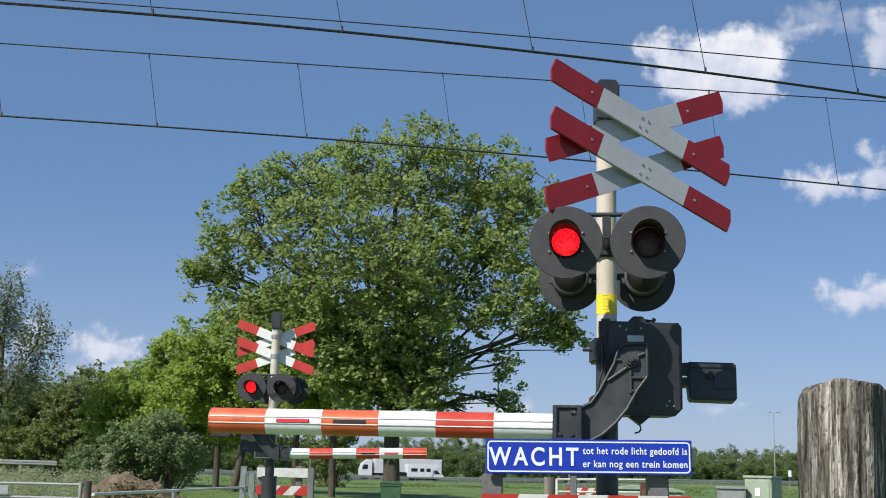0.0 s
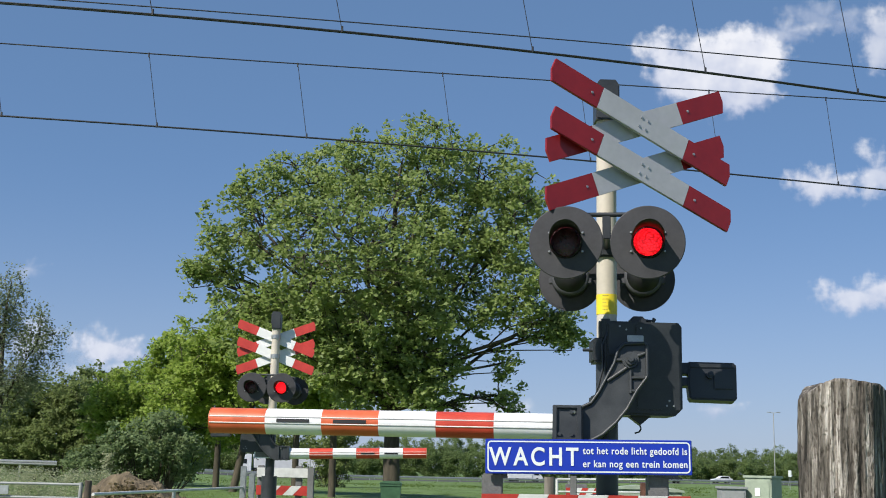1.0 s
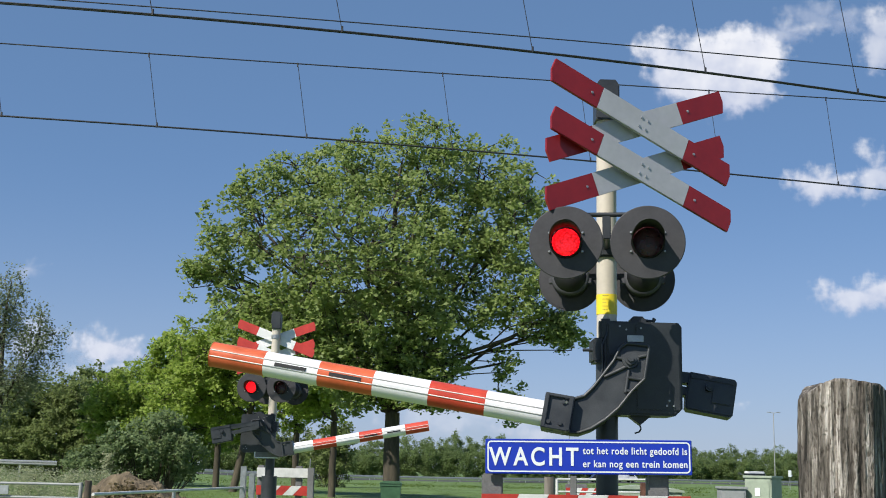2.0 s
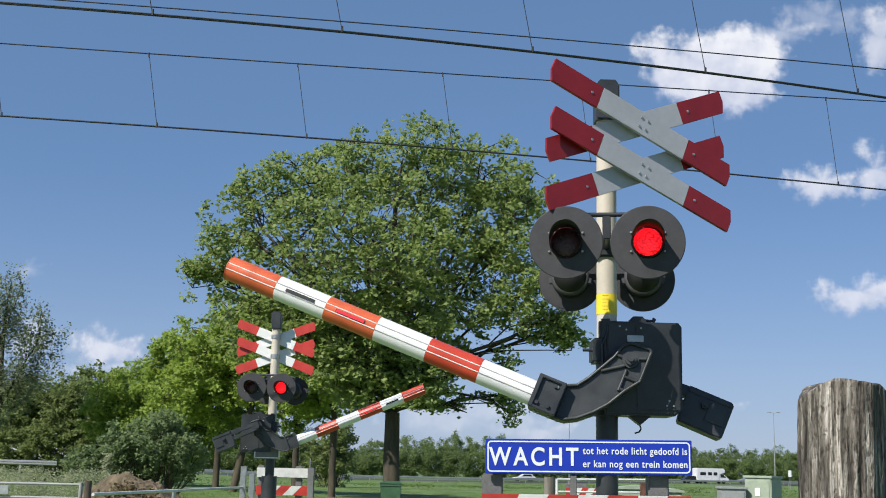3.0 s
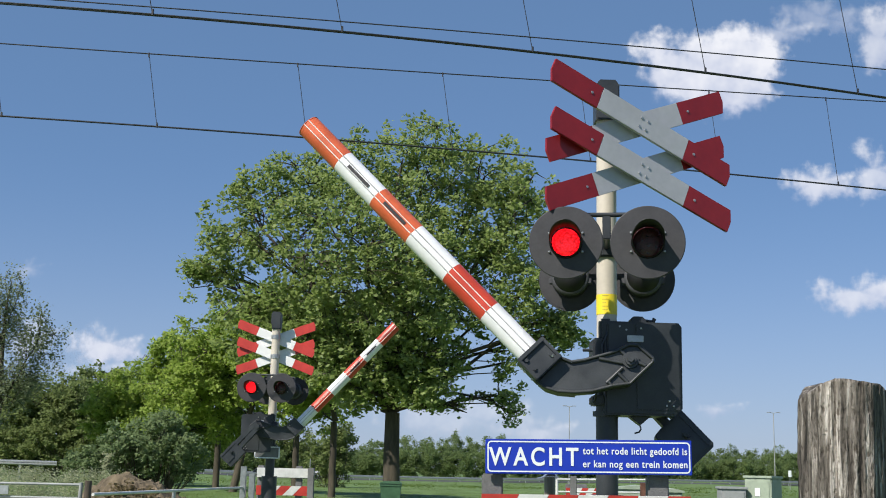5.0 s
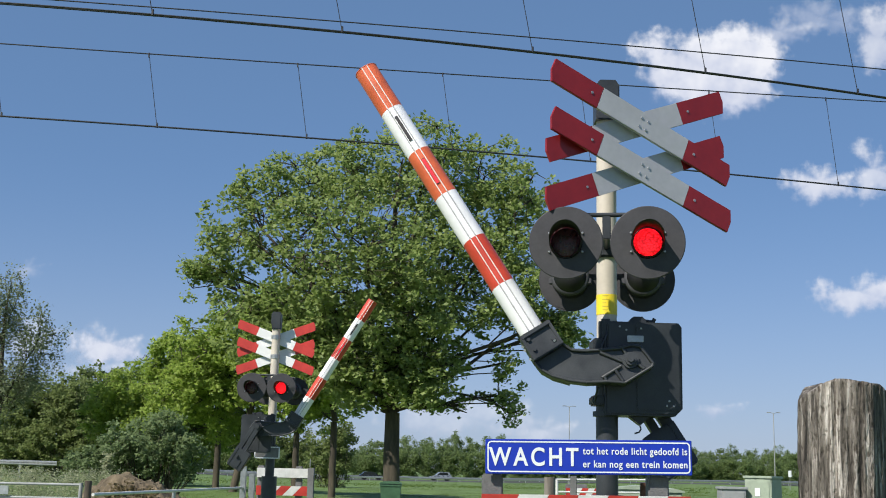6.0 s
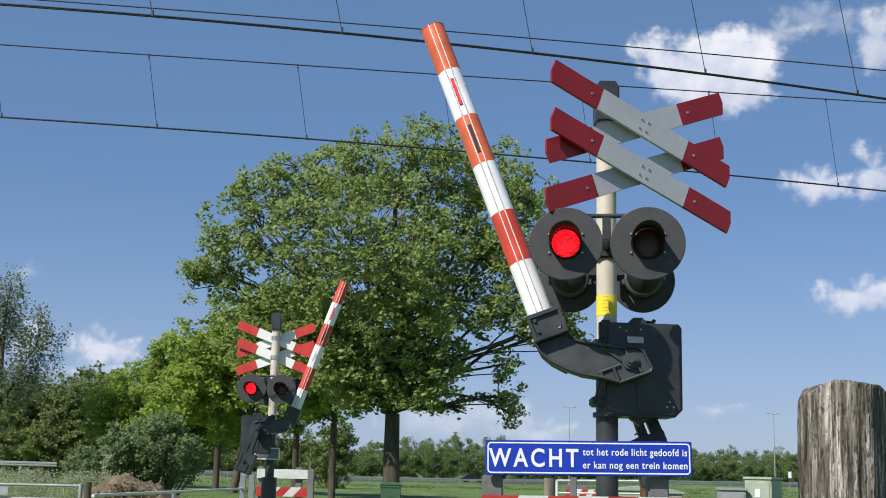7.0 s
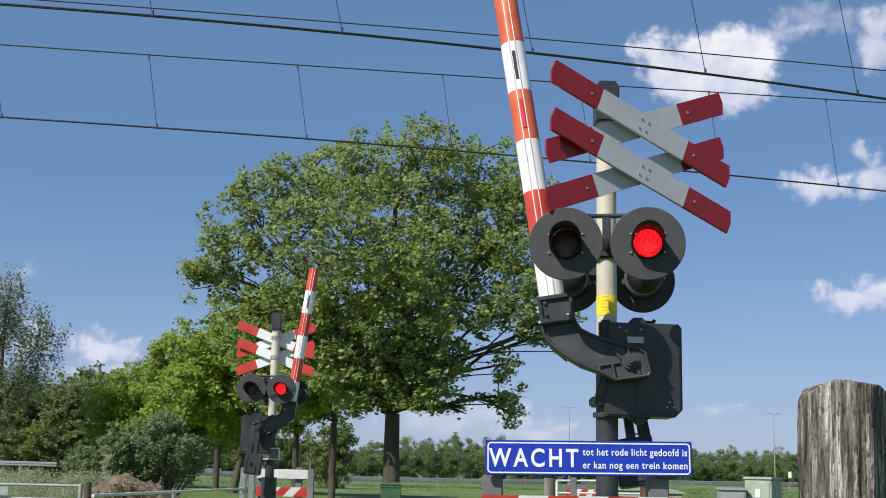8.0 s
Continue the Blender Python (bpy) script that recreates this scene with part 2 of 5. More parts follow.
# ---- mesh tools ----
def box(bm, x0, x1, y0, y1, z0, z1, bevel=0.0, mat=0):
    made = bmesh.ops.create_cube(bm, size=1.0)["verts"]
    for v in made:
        v.co = Vector((x0 if v.co.x < 0 else x1, y0 if v.co.y < 0 else y1, z0 if v.co.z < 0 else z1))
    faces = {f for v in made for f in v.link_faces}
    for f in faces:
        f.material_index = mat
    if bevel:
        edges = list({e for v in made for e in v.link_edges})
        for f in bmesh.ops.bevel(bm, geom=edges, offset=bevel, segments=2, affect="EDGES")["faces"]:
            f.material_index = mat


def tube(bm, p, q, r0, r1=None, n=16, mat=0, caps=True):
    p, q = Vector(p), Vector(q)
    r1 = r0 if r1 is None else r1
    d = q - p
    m = Matrix.Translation((p + q) / 2) @ d.to_track_quat("Z", "Y").to_matrix().to_4x4()
    made = bmesh.ops.create_cone(bm, cap_ends=caps, segments=n, radius1=r0, radius2=r1, depth=d.length, matrix=m)["verts"]
    for f in {f for v in made for f in v.link_faces}:
        f.material_index = mat
        f.smooth = len(f.verts) == 4
        if len(f.verts) != 4:
            for e in f.edges:
                e.smooth = False
    return made


def slab(bm, outline, y0, y1, mat=0, bevel=0.0):
    """An outline in x and z, made thick along y."""
    front = [bm.verts.new((x, y0, z)) for x, z in outline]
    back = [bm.verts.new((x, y1, z)) for x, z in outline]
    made = [bm.faces.new(front), bm.faces.new(back[::-1])]
    k = len(outline)
    for i in range(k):
        made.append(bm.faces.new((front[i], back[i], back[(i + 1) % k], front[(i + 1) % k])))
    for f in made:
        f.material_index = mat
    bmesh.ops.recalc_face_normals(bm, faces=made)
    if bevel:
        edges = [e for e in made[0].edges] + [e for e in made[1].edges]
        for f in bmesh.ops.bevel(bm, geom=edges, offset=bevel, segments=2, affect="EDGES")["faces"]:
            f.material_index = mat
    return made


def lathe(bm, profile, n=32, mat=0, axis="y", soft=True):
    """A profile of (radius, height) turned about the y or z axis."""
    rings = []
    for r, h in profile:
        ring = []
        for i in range(n):
            a = 2 * math.pi * i / n
            c, s = r * math.cos(a), r * math.sin(a)
            ring.append(bm.verts.new((c, h, s) if axis == "y" else (c, s, h)))
        rings.append(ring)
    made = []
    for a, b in zip(rings, rings[1:]):
        for i in range(n):
            made.append(bm.faces.new((a[i], a[(i + 1) % n], b[(i + 1) % n], b[i])))
    for f in made:
        f.smooth = soft
    for ring in (rings[0], rings[-1]):
        made.append(bm.faces.new(ring))
    for f in made:
        f.material_index = mat
    bmesh.ops.recalc_face_normals(bm, faces=made)
    return made


def part(name, bm, mats, parent=None, label="", at=None):
    """Links a bmesh as one mesh object under a thing or a part."""
    me = bpy.data.meshes.new(name)
    bm.to_mesh(me)
    bm.free()
    for m in (mats if isinstance(mats, (list, tuple)) else [mats]):
        me.materials.append(m)
    ob = new(name, me)
    if parent is not None:
        ob.parent = parent
    if at is not None:
        ob.matrix_basis = at
    return tagged(ob, label) if label else ob


def same(name, me, parent=None, at=None):
    """Another object on the same mesh."""
    ob = new(name, me)
    if parent is not None:
        ob.parent = parent
    if at is not None:
        ob.matrix_basis = at
    return ob


def thing(name, label, category, at, group="", kind=""):
    ob = new(name)
    ob.empty_display_size = 0.2
    ob.matrix_basis = at
    return tagged(ob, label, category, group, kind)


def raw_mesh(name, verts, faces, mats):
    me = bpy.data.meshes.new(name)
    me.from_pydata(verts, [], faces)
    for m in (mats if isinstance(mats, (list, tuple)) else [mats]):
        me.materials.append(m)
    me.update()
    return me


def smoothstep(a, b, x):
    t = np.clip((x - a) / (b - a), 0, 1)
    return t * t * (3 - 2 * t)


def ground_z(x, y):
    return float(-0.45 * smoothstep(19, 30, y) - 1.05 * smoothstep(60, 190, y) * (1 - 0.6 * smoothstep(-10, 70, x) - 0.75 * smoothstep(-15, -55, x)) + 0.05 * math.sin(x * 0.11 + y * 0.07))


# ---- ground, motorway, distance ----
def build_ground():
    ys = np.concatenate([np.linspace(-40, 120, 81), np.linspace(124, 400, 60), np.geomspace(420, 4500, 14)])
    xs = np.concatenate([-np.geomspace(4500, 140, 12), np.linspace(-130, 130, 105), np.geomspace(140, 4500, 12)])
    verts = [(x, y, ground_z(x, y)) for y in ys for x in xs]
    w = len(xs)
    faces = [(j * w + i, j * w + i + 1, (j + 1) * w + i + 1, (j + 1) * w + i) for j in range(len(ys) - 1) for i in range(w - 1)]
    tagged(new("ground", raw_mesh("ground", verts, faces, M_GRASS)), "green spring meadow running flat to the horizon", "meadow", kind="structure")


def road_y(x):
    return 232.0 + 0.26 * x


def build_road():
    verts, faces = [], []
    xs = np.linspace(-420, 520, 120)
    for x in xs:
        for d in (-14, 14):
            verts.append((x, road_y(x) + d, ground_z(x, road_y(x)) + 0.05))
    faces = [(2 * i, 2 * i + 2, 2 * i + 3, 2 * i + 1) for i in range(len(xs) - 1)]
    tagged(new("road", raw_mesh("road", verts, faces, M_ROAD)), "grey asphalt motorway beyond the meadow", "road", kind="structure")


def build_guardrail(d, name_label, line=road_y, x0=-170, x1=230, base=ground_z):
    rail = thing("guardrail", name_label, "guardrail", pose(0, 0, 0), group="motorway guardrails")
    bm = bmesh.new()
    prof = [(0.0, 0.45), (-0.06, 0.50), (-0.06, 0.56), (-0.01, 0.60), (-0.06, 0.64), (-0.06, 0.71), (0.0, 0.76)]
    xs = np.linspace(x0, x1, 60)
    rows = []
    for x in xs:
        y = line(x) + d
        z = base(x, y)
        rows.append([bm.verts.new((x, y + a, z + b)) for a, b in prof])
    for a, b in zip(rows, rows[1:]):
        for i in range(len(prof) - 1):
            bm.faces.new((a[i], b[i], b[i + 1], a[i + 1]))
    part("beam", bm, M_STEEL, rail)
    bm = bmesh.new()
    box(bm, -0.06, 0.06, 0.01, 0.11, -1.0, 0.7)
    first = None
    for x in np.arange(x0 + 2, x1, 4.0):
        y = line(x) + d
        at = pose(x, y, base(x, y))
        if first is None:
            first = part("post", bm, M_STEEL, rail, at=at)
        else:
            same("post", first.data, rail, at)


def build_street_lamp(x, y, h):
    lamp = thing("street_lamp", "slim grey motorway lamp post with a double head", "street lamp", pose(x, y, ground_z(x, y)), group="motorway lamps")
    bm = bmesh.new()
    tube(bm, (0, 0, 0), (0, 0, h), 0.07, 0.045, 10)
    part("mast", bm, M_GREYCAB, lamp)
    for s in (-1, 1):
        bm = bmesh.new()
        tube(bm, (0, 0, h - 0.05), (s * 0.4, 0, h + 0.05), 0.04, 0.03, 8)
        box(bm, min(s * 0.35, s * 0.85), max(s * 0.35, s * 0.85), -0.12, 0.12, h + 0.02, h + 0.10, 0.02)
        part("lamp_head", bm, M_GREYCAB, lamp)


# ---- plants ----
def leaf_mesh(name, centres, per, spread, size, mat, seed, flat=0.75, droop=0.0, slim=0.33, upright=0.0):
    """Folded leaves scattered round the cluster centres, as one mesh."""
    rng = np.random.default_rng(seed)
    c = np.repeat(np.asarray(centres, float), per, axis=0)
    k = len(c)
    d = rng.normal(size=(k, 3))
    d /= np.linalg.norm(d, axis=1)[:, None]
    c = c + d * (rng.random((k, 1)) ** 0.6) * spread * np.array([1, 1, flat])
    c[:, 2] -= droop * rng.random(k)
    s = size * (0.6 + 0.8 * rng.random((k, 1)))
    a = rng.normal(size=(k, 3))
    a[:, 2] = a[:, 2] * 0.5 - 0.25 + upright
    a /= np.linalg.norm(a, axis=1)[:, None]
    up = rng.normal(size=(k, 3)) * 0.7 + np.array([-0.25, -0.35, 0.9])
    b = np.cross(a, up)
    b /= np.maximum(np.linalg.norm(b, axis=1)[:, None], 1e-6)
    nrm = np.cross(a, b)
    p0 = c - a * s * 0.5
    p1 = c + b * s * slim + nrm * s * 0.10
    p2 = c + a * s * 0.5
    p3 = c - b * s * slim + nrm * s * 0.10
    verts = np.stack([p0, p1, p2, p3], axis=1).reshape(-1, 3)
    base = np.arange(k)[:, None] * 4
    tris = np.concatenate([base + [0, 1, 2], base + [0, 2, 3]], axis=1).reshape(-1)
    me = bpy.data.meshes.new(name)
    me.vertices.add(len(verts))
    me.vertices.foreach_set("co", verts.ravel())
    me.loops.add(len(tris))
    me.loops.foreach_set("vertex_index", tris.astype(np.int32))
    me.polygons.add(2 * k)
    me.polygons.foreach_set("loop_start", np.arange(0, 6 * k, 3, dtype=np.int32))
    me.update(calc_edges=True)
    me.materials.append(mat)
    return me


def limb(bm_data, pts, r0, r1, n=6):
    """A tapered tube along points, added to (verts, faces)."""
    verts, faces = bm_data
    pts = [Vector(p) for p in pts]
    last = None
    for i, p in enumerate(pts):
        d = (pts[min(i + 1, len(pts) - 1)] - pts[max(i - 1, 0)]).normalized()
        u = d.orthogonal().normalized()
        v = d.cross(u)
        r = r0 + (r1 - r0) * i / (len(pts) - 1)
        start = len(verts)
        for k in range(n):
            a = 2 * math.pi * k / n
            verts.append(tuple(p + (u * math.cos(a) + v * math.sin(a)) * r))
        if last is not None:
            for k in range(n):
                faces.append((last + k, last + (k + 1) % n, start + (k + 1) % n, start + k))
        last = start


def bow(p, q, rng, sag=0.12, steps=5):
    p, q = Vector(p), Vector(q)
    ln = (q - p).length
    side = Vector(rng.normal(size=3)) * ln * sag * 0.5
    side.z += ln * sag * 0.6
    out = []
    for i in range(steps + 1):
        t = i / steps
        out.append(p.lerp(q, t) + side * math.sin(math.pi * t) + Vector(rng.normal(size=3)) * ln * 0.012)
    return out


def build_tree(base, lobes, trunk_r, fork, clusters, per, spread, leaf, mat, seed, label, lean=(0, 0), group="", flat=0.75):
    """A tree with trunk and limbs that reach to the lobes of its crown. Lobes in metres from the base: x, y, z, rx, ry, rz."""
    rng = np.random.default_rng(seed)
    tree = thing("tree", label, "tree", pose(*base), group=group)
    wood = ([], [])
    top = max(z + rz for _, _, z, _, _, rz in lobes)
    fork_at = Vector((lean[0], lean[1], fork))
    pts = [Vector((lean[0] * t, lean[1] * t, fork * t - 0.65 * (1 - t))) + Vector((rng.normal() * 0.04 * trunk_r, 0, 0)) for t in np.linspace(0, 1, 6)]
    limb(wood, [pts[0], pts[0].lerp(pts[1], 0.35)], trunk_r * 1.45, trunk_r * 1.02, 12)
    limb(wood, pts, trunk_r * 1.05, trunk_r * 0.85, 12)
    leader = bow(fork_at, (lean[0] * 1.5, 0, top * 0.88), rng, 0.04, 7)
    limb(wood, leader, trunk_r * 0.82, 0.03, 8)
    nodes = [(leader[i], trunk_r * 0.4 * (1 - i / 9)) for i in range(1, 7)]
    vol = np.array([a * b * c for _, _, _, a, b, c in lobes]) ** 0.66
    share = np.maximum(3, (vol / vol.sum() * clusters)).astype(int)
    centres = []
    for (x, y, z, rx, ry, rz), num in zip(lobes, share):
        c = Vector((x, y, z))
        start = fork_at.lerp(leader[2], min(1, max(0, (z - fork) / top)) * rng.random())
        main = bow(start, c, rng, 0.10, 6)
        r = trunk_r * (0.18 + 0.13 * rng.random())
        limb(wood, main, r, 0.04, 7)
        arms = [(p, r * 0.5) for p in main[3:]]
        for _ in range(5):
            d = rng.normal(size=3)
            d /= np.linalg.norm(d)
            e = c + Vector((d[0] * rx, d[1] * ry, d[2] * rz)) * 0.75
            sub = bow(main[int(rng.integers(3, 7))], e, rng, 0.12, 4)
            limb(wood, sub, r * 0.35, 0.018, 5)
            arms += [(p, 0.02) for p in sub[1:]]
        av = np.array([tuple(p) for p, _ in arms])
        for _ in range(num):
            d = rng.normal(size=3)
            d /= np.linalg.norm(d)
            s = rng.random() ** 0.40 * (1.0 + 0.13 * rng.normal())
            e = np.array([x + d[0] * rx * s, y + d[1] * ry * s, z + d[2] * rz * s])
            centres.append(e)
            if rng.random() < 0.55:
                near = av[np.argmin(((av - e) ** 2).sum(1))]
                limb(wood, bow(near, e, rng, 0.15, 2), 0.022, 0.008, 3)
    me = raw_mesh("trunk", wood[0], wood[1], M_BARK)
    me.polygons.foreach_set("use_smooth", [True] * len(me.polygons))
    same("trunk", me, tree)
    tagged(same("crown", leaf_mesh("crown", centres, per, spread, leaf, mat, seed + 1, flat), tree), kind="stuff")
    return tree


def build_shrub(base, lobes, clusters, per, spread, leaf, mat, seed, label, name="shrub"):
    rng = np.random.default_rng(seed)
    shrub = thing(name, label, "shrub", pose(*base))
    wood, centres = ([], []), []
    vol = np.array([a * b * c for _, _, _, a, b, c in lobes]) ** 0.66
    share = np.maximum(3, (vol / vol.sum() * clusters)).astype(int)
    for (x, y, z, rx, ry, rz), num in zip(lobes, share):
        for i in range(num):
            d = rng.normal(size=3)
            d /= np.linalg.norm(d)
            s = rng.random() ** 0.4 * (1 + 0.12 * rng.normal())
            e = (x + d[0] * rx * s, y + d[1] * ry * s, max(0.1, z + d[2] * rz * s))
            centres.append(e)
            if i % 4 == 0:
                limb(wood, bow((x * 0.6, y, -0.5), e, rng, 0.1, 3), 0.03, 0.008, 4)
    same("stem", raw_mesh("stem", wood[0], wood[1], M_BARK), shrub)
    tagged(same("foliage", leaf_mesh("foliage", centres, per, spread, leaf, mat, seed + 1), shrub), kind="stuff")


# ---- overhead line ----
def wire_mesh(name, f, r, x0=-16.0, x1=18.0):
    wire = ([], [])
    limb(wire, [f(x) for x in np.linspace(x0, x1, 44)], r, r, 6)
    me = raw_mesh(name, wire[0], wire[1], M_WIRE)
    me.polygons.foreach_set("use_smooth", [True] * len(me.polygons))
    return me


def near_contact(x):
    return (x, 11.87 + 0.235 * x + 0.011 * x * x, 5.4)


def near_contact_twin(x):
    return (x, 11.905 + 0.235 * x + 0.011 * x * x, 5.4)


def far_contact(x):
    return (x, 16.11 + 0.227 * x + 0.006 * x * x, 5.4)


def near_carrier(x):
    return (x - 0.25, 11.70 + 0.235 * x + 0.011 * x * x, 6.62)


def far_carrier(x):
    a = far_contact(x)
    k = 1.088 + 0.0322 * x + 0.0024 * x * x
    return (a[0] - 0.16, a[1] - 0.05, 5.4 + k)


def side_wire(x):
    return (x, 11.527 + 0.165 * x + 0.004 * x * x, 5.4)


def build_catenary(label, wires, carrier, contact, places):
    """One track's overhead line: contact wires, carrier cable and the droppers between them."""
    line = thing("catenary", label, "overhead line", pose(0, 0, 0), "overhead lines")
    for name, f, r in wires:
        same(name, wire_mesh(name, f, r), line)
    for x in places:
        a, c = Vector(carrier(x)), Vector(contact(x))
        bm = bmesh.new()
        tube(bm, a, c, 0.0045, n=6)
        drop = part("dropper", bm, M_WIRE, line)
        bm = bmesh.new()
        box(bm, c.x - 0.011, c.x + 0.011, c.y - 0.011, c.y + 0.011, c.z - 0.015, c.z + 0.055, 0.004)
        part("clamp", bm, M_WIRE, drop)
        bm = bmesh.new()
        box(bm, a.x - 0.009, a.x + 0.009, a.y - 0.009, a.y + 0.009, a.z - 0.05, a.z + 0.015, 0.003)
        part("clamp", bm, M_WIRE, drop)


# ---- crossing signal with barrier ----
TIP, BAND, BOOM_R = -2.545, 0.347, 0.078


def build_board(parent, rot, paint, size):
    """One arm of the crossbuck: white in the middle, red ends cut off upright on one corner."""
    half, w = 0.70 * size, 0.072 * (0.5 + 0.5 * size)
    mid = 0.335 * size
    cut, s = w * math.tan(radians(abs(rot))), 1 if rot > 0 else -1
    bm = bmesh.new()
    slab(bm, [(-mid, -w), (mid, -w), (mid, w), (-mid, w)], -0.011, 0.011, 0, 0.002)
    for e in (-1, 1):
        o = [(e * (mid + 0.001), s * e * w), (e * (half - cut), s * e * w), (e * half, 0), (e * (half - 0.004), -s * e * w), (e * (mid + 0.001), -s * e * w)]
        slab(bm, o, -0.011, 0.011, 1, 0.002)
    board = part("cross_board", bm, paint, parent)
    for bx, bz in ((-0.025, 0.03), (0.025, 0.03), (-0.025, -0.03), (0.025, -0.03), (-mid - 0.065, 0), (mid + 0.065, 0)):
        bm = bmesh.new()
        tube(bm, (bx, -0.010, bz), (bx, -0.0155, bz), 0.009, 0.008, 8)
        part("bolt", bm, M_STEEL, board)
    return board


def build_lamp(parent, at):
    """A flasher: round shield, hood, dark red lens and the led array that lights it. Faces -y."""
    bm = bmesh.new()
    lathe(bm, [(0.2165, 0.004), (0.2165, -0.006), (0.212, -0.009), (0.097, -0.011), (0.095, 0.01), (0.13, 0.012), (0.205, 0.008)], 72, soft=False)
    lamp = part("flasher", bm, M_SHIELD, parent, "dark grey round shield of a red flashing light", at)
    bm = bmesh.new()
    lathe(bm, [(0.128, 0.014), (0.125, 0.10), (0.108, 0.17), (0.06, 0.21), (0.02, 0.215)], 32)
    box(bm, -0.03, 0.03, 0.10, 0.20, 0.09, 0.16, 0.01)
    # hood black on the housing puts the shade behind the shield into its colour
    part("housing", bm, M_HOOD, lamp)
    # added ring, paler than the housing, drawn for its sunlit lower edge
    bm = bmesh.new()
    lathe(bm, [(0.118, 0.135), (0.128, 0.14), (0.128, 0.162), (0.110, 0.167)], 32)
    part("clamp_ring", bm, M_RING, lamp, "lighter grey ring standing in for the sunlit rim of the housing")
    for s in (-1, 1):
        bm = bmesh.new()
        box(bm, s * 0.128 - 0.015, s * 0.128 + 0.015, 0.11, 0.16, -0.05, -0.01, 0.005)
        part("hinge", bm, M_RING, lamp)
    bm = bmesh.new()
    n, rings = 40, []
    for r in (0.094, 0.0905):
        for front in (False, True):
            ring = []
            for i in range(n):
                a = 2 * math.pi * i / n
                up = 0.5 + 0.5 * math.sin(a)
                y = -0.012 - (0.215 * up ** 0.8 + 0.004 if front else 0)
                ring.append(bm.verts.new((r * math.cos(a), y, r * math.sin(a))))
            rings.append(ring)
    for a, b in ((0, 1), (1, 3), (3, 2)):
        for i in range(n):
            bm.faces.new((rings[a][i], rings[a][(i + 1) % n], rings[b][(i + 1) % n], rings[b][i])).smooth = True
    bmesh.ops.recalc_face_normals(bm, faces=bm.faces[:])
    part("hood", bm, M_HOOD, lamp, "black half-round sun hood")
    bm = bmesh.new()
    lathe(bm, [(0.0955, 0.012), (0.0955, -0.004), (0.080, -0.010), (0.05, -0.015), (0.02, -0.018), (0.004, -0.0185)], 40)
    part("lens", bm, M_LENS, lamp, "unlit dark red lens")
    bm = bmesh.new()
    lathe(bm, [(0.082, 0.0), (0.082, -0.002), (0.06, -0.005), (0.03, -0.008), (0.004, -0.009)], 40)
    led = part("lit_lens", bm, M_LED, lamp, "glowing red led lens")
    for a in (30, 150, 210, 330):
        bm = bmesh.new()
        c, s = math.cos(radians(a)) * 0.112, math.sin(radians(a)) * 0.112
        tube(bm, (c, -0.010, s), (c, -0.022, s), 0.008, 0.006, 8)
        part("screw", bm, M_STEEL, lamp)
    return led


def build_lamp_pair(root, yaw, z, spread):
    """Two flashers on a crossbar in front of the pole. Returns the two led arrays, left one first as seen from in front."""
    leds = []
    turn = pose(0, 0, 0, 0, 0, yaw)
    for s in (-1, 1):
        leds.append(build_lamp(root, turn @ pose(s * spread, -0.60, z)))
    bm = bmesh.new()
    tube(bm, (-0.24, -0.44, z + 0.20), (0.24, -0.44, z + 0.20), 0.014, n=12)
    for s in (-1, 1):
        tube(bm, (s * 0.237, -0.44, z + 0.20), (s * 0.237, -0.44, z + 0.10), 0.013, n=10)
    box(bm, -0.025, 0.025, -0.45, -0.425, z + 0.05, z + 0.21, 0.005)
    tube(bm, (0, -0.44, z + 0.08), (0, -0.05, z + 0.08), 0.022, n=12)
    box(bm, -0.08, 0.08, -0.085, 0.085, z + 0.04, z + 0.12, 0.012)
    for v in bm.verts:
        v.co = turn @ v.co
    part("lamp_bracket", bm, M_BLACK, root)
    return leds


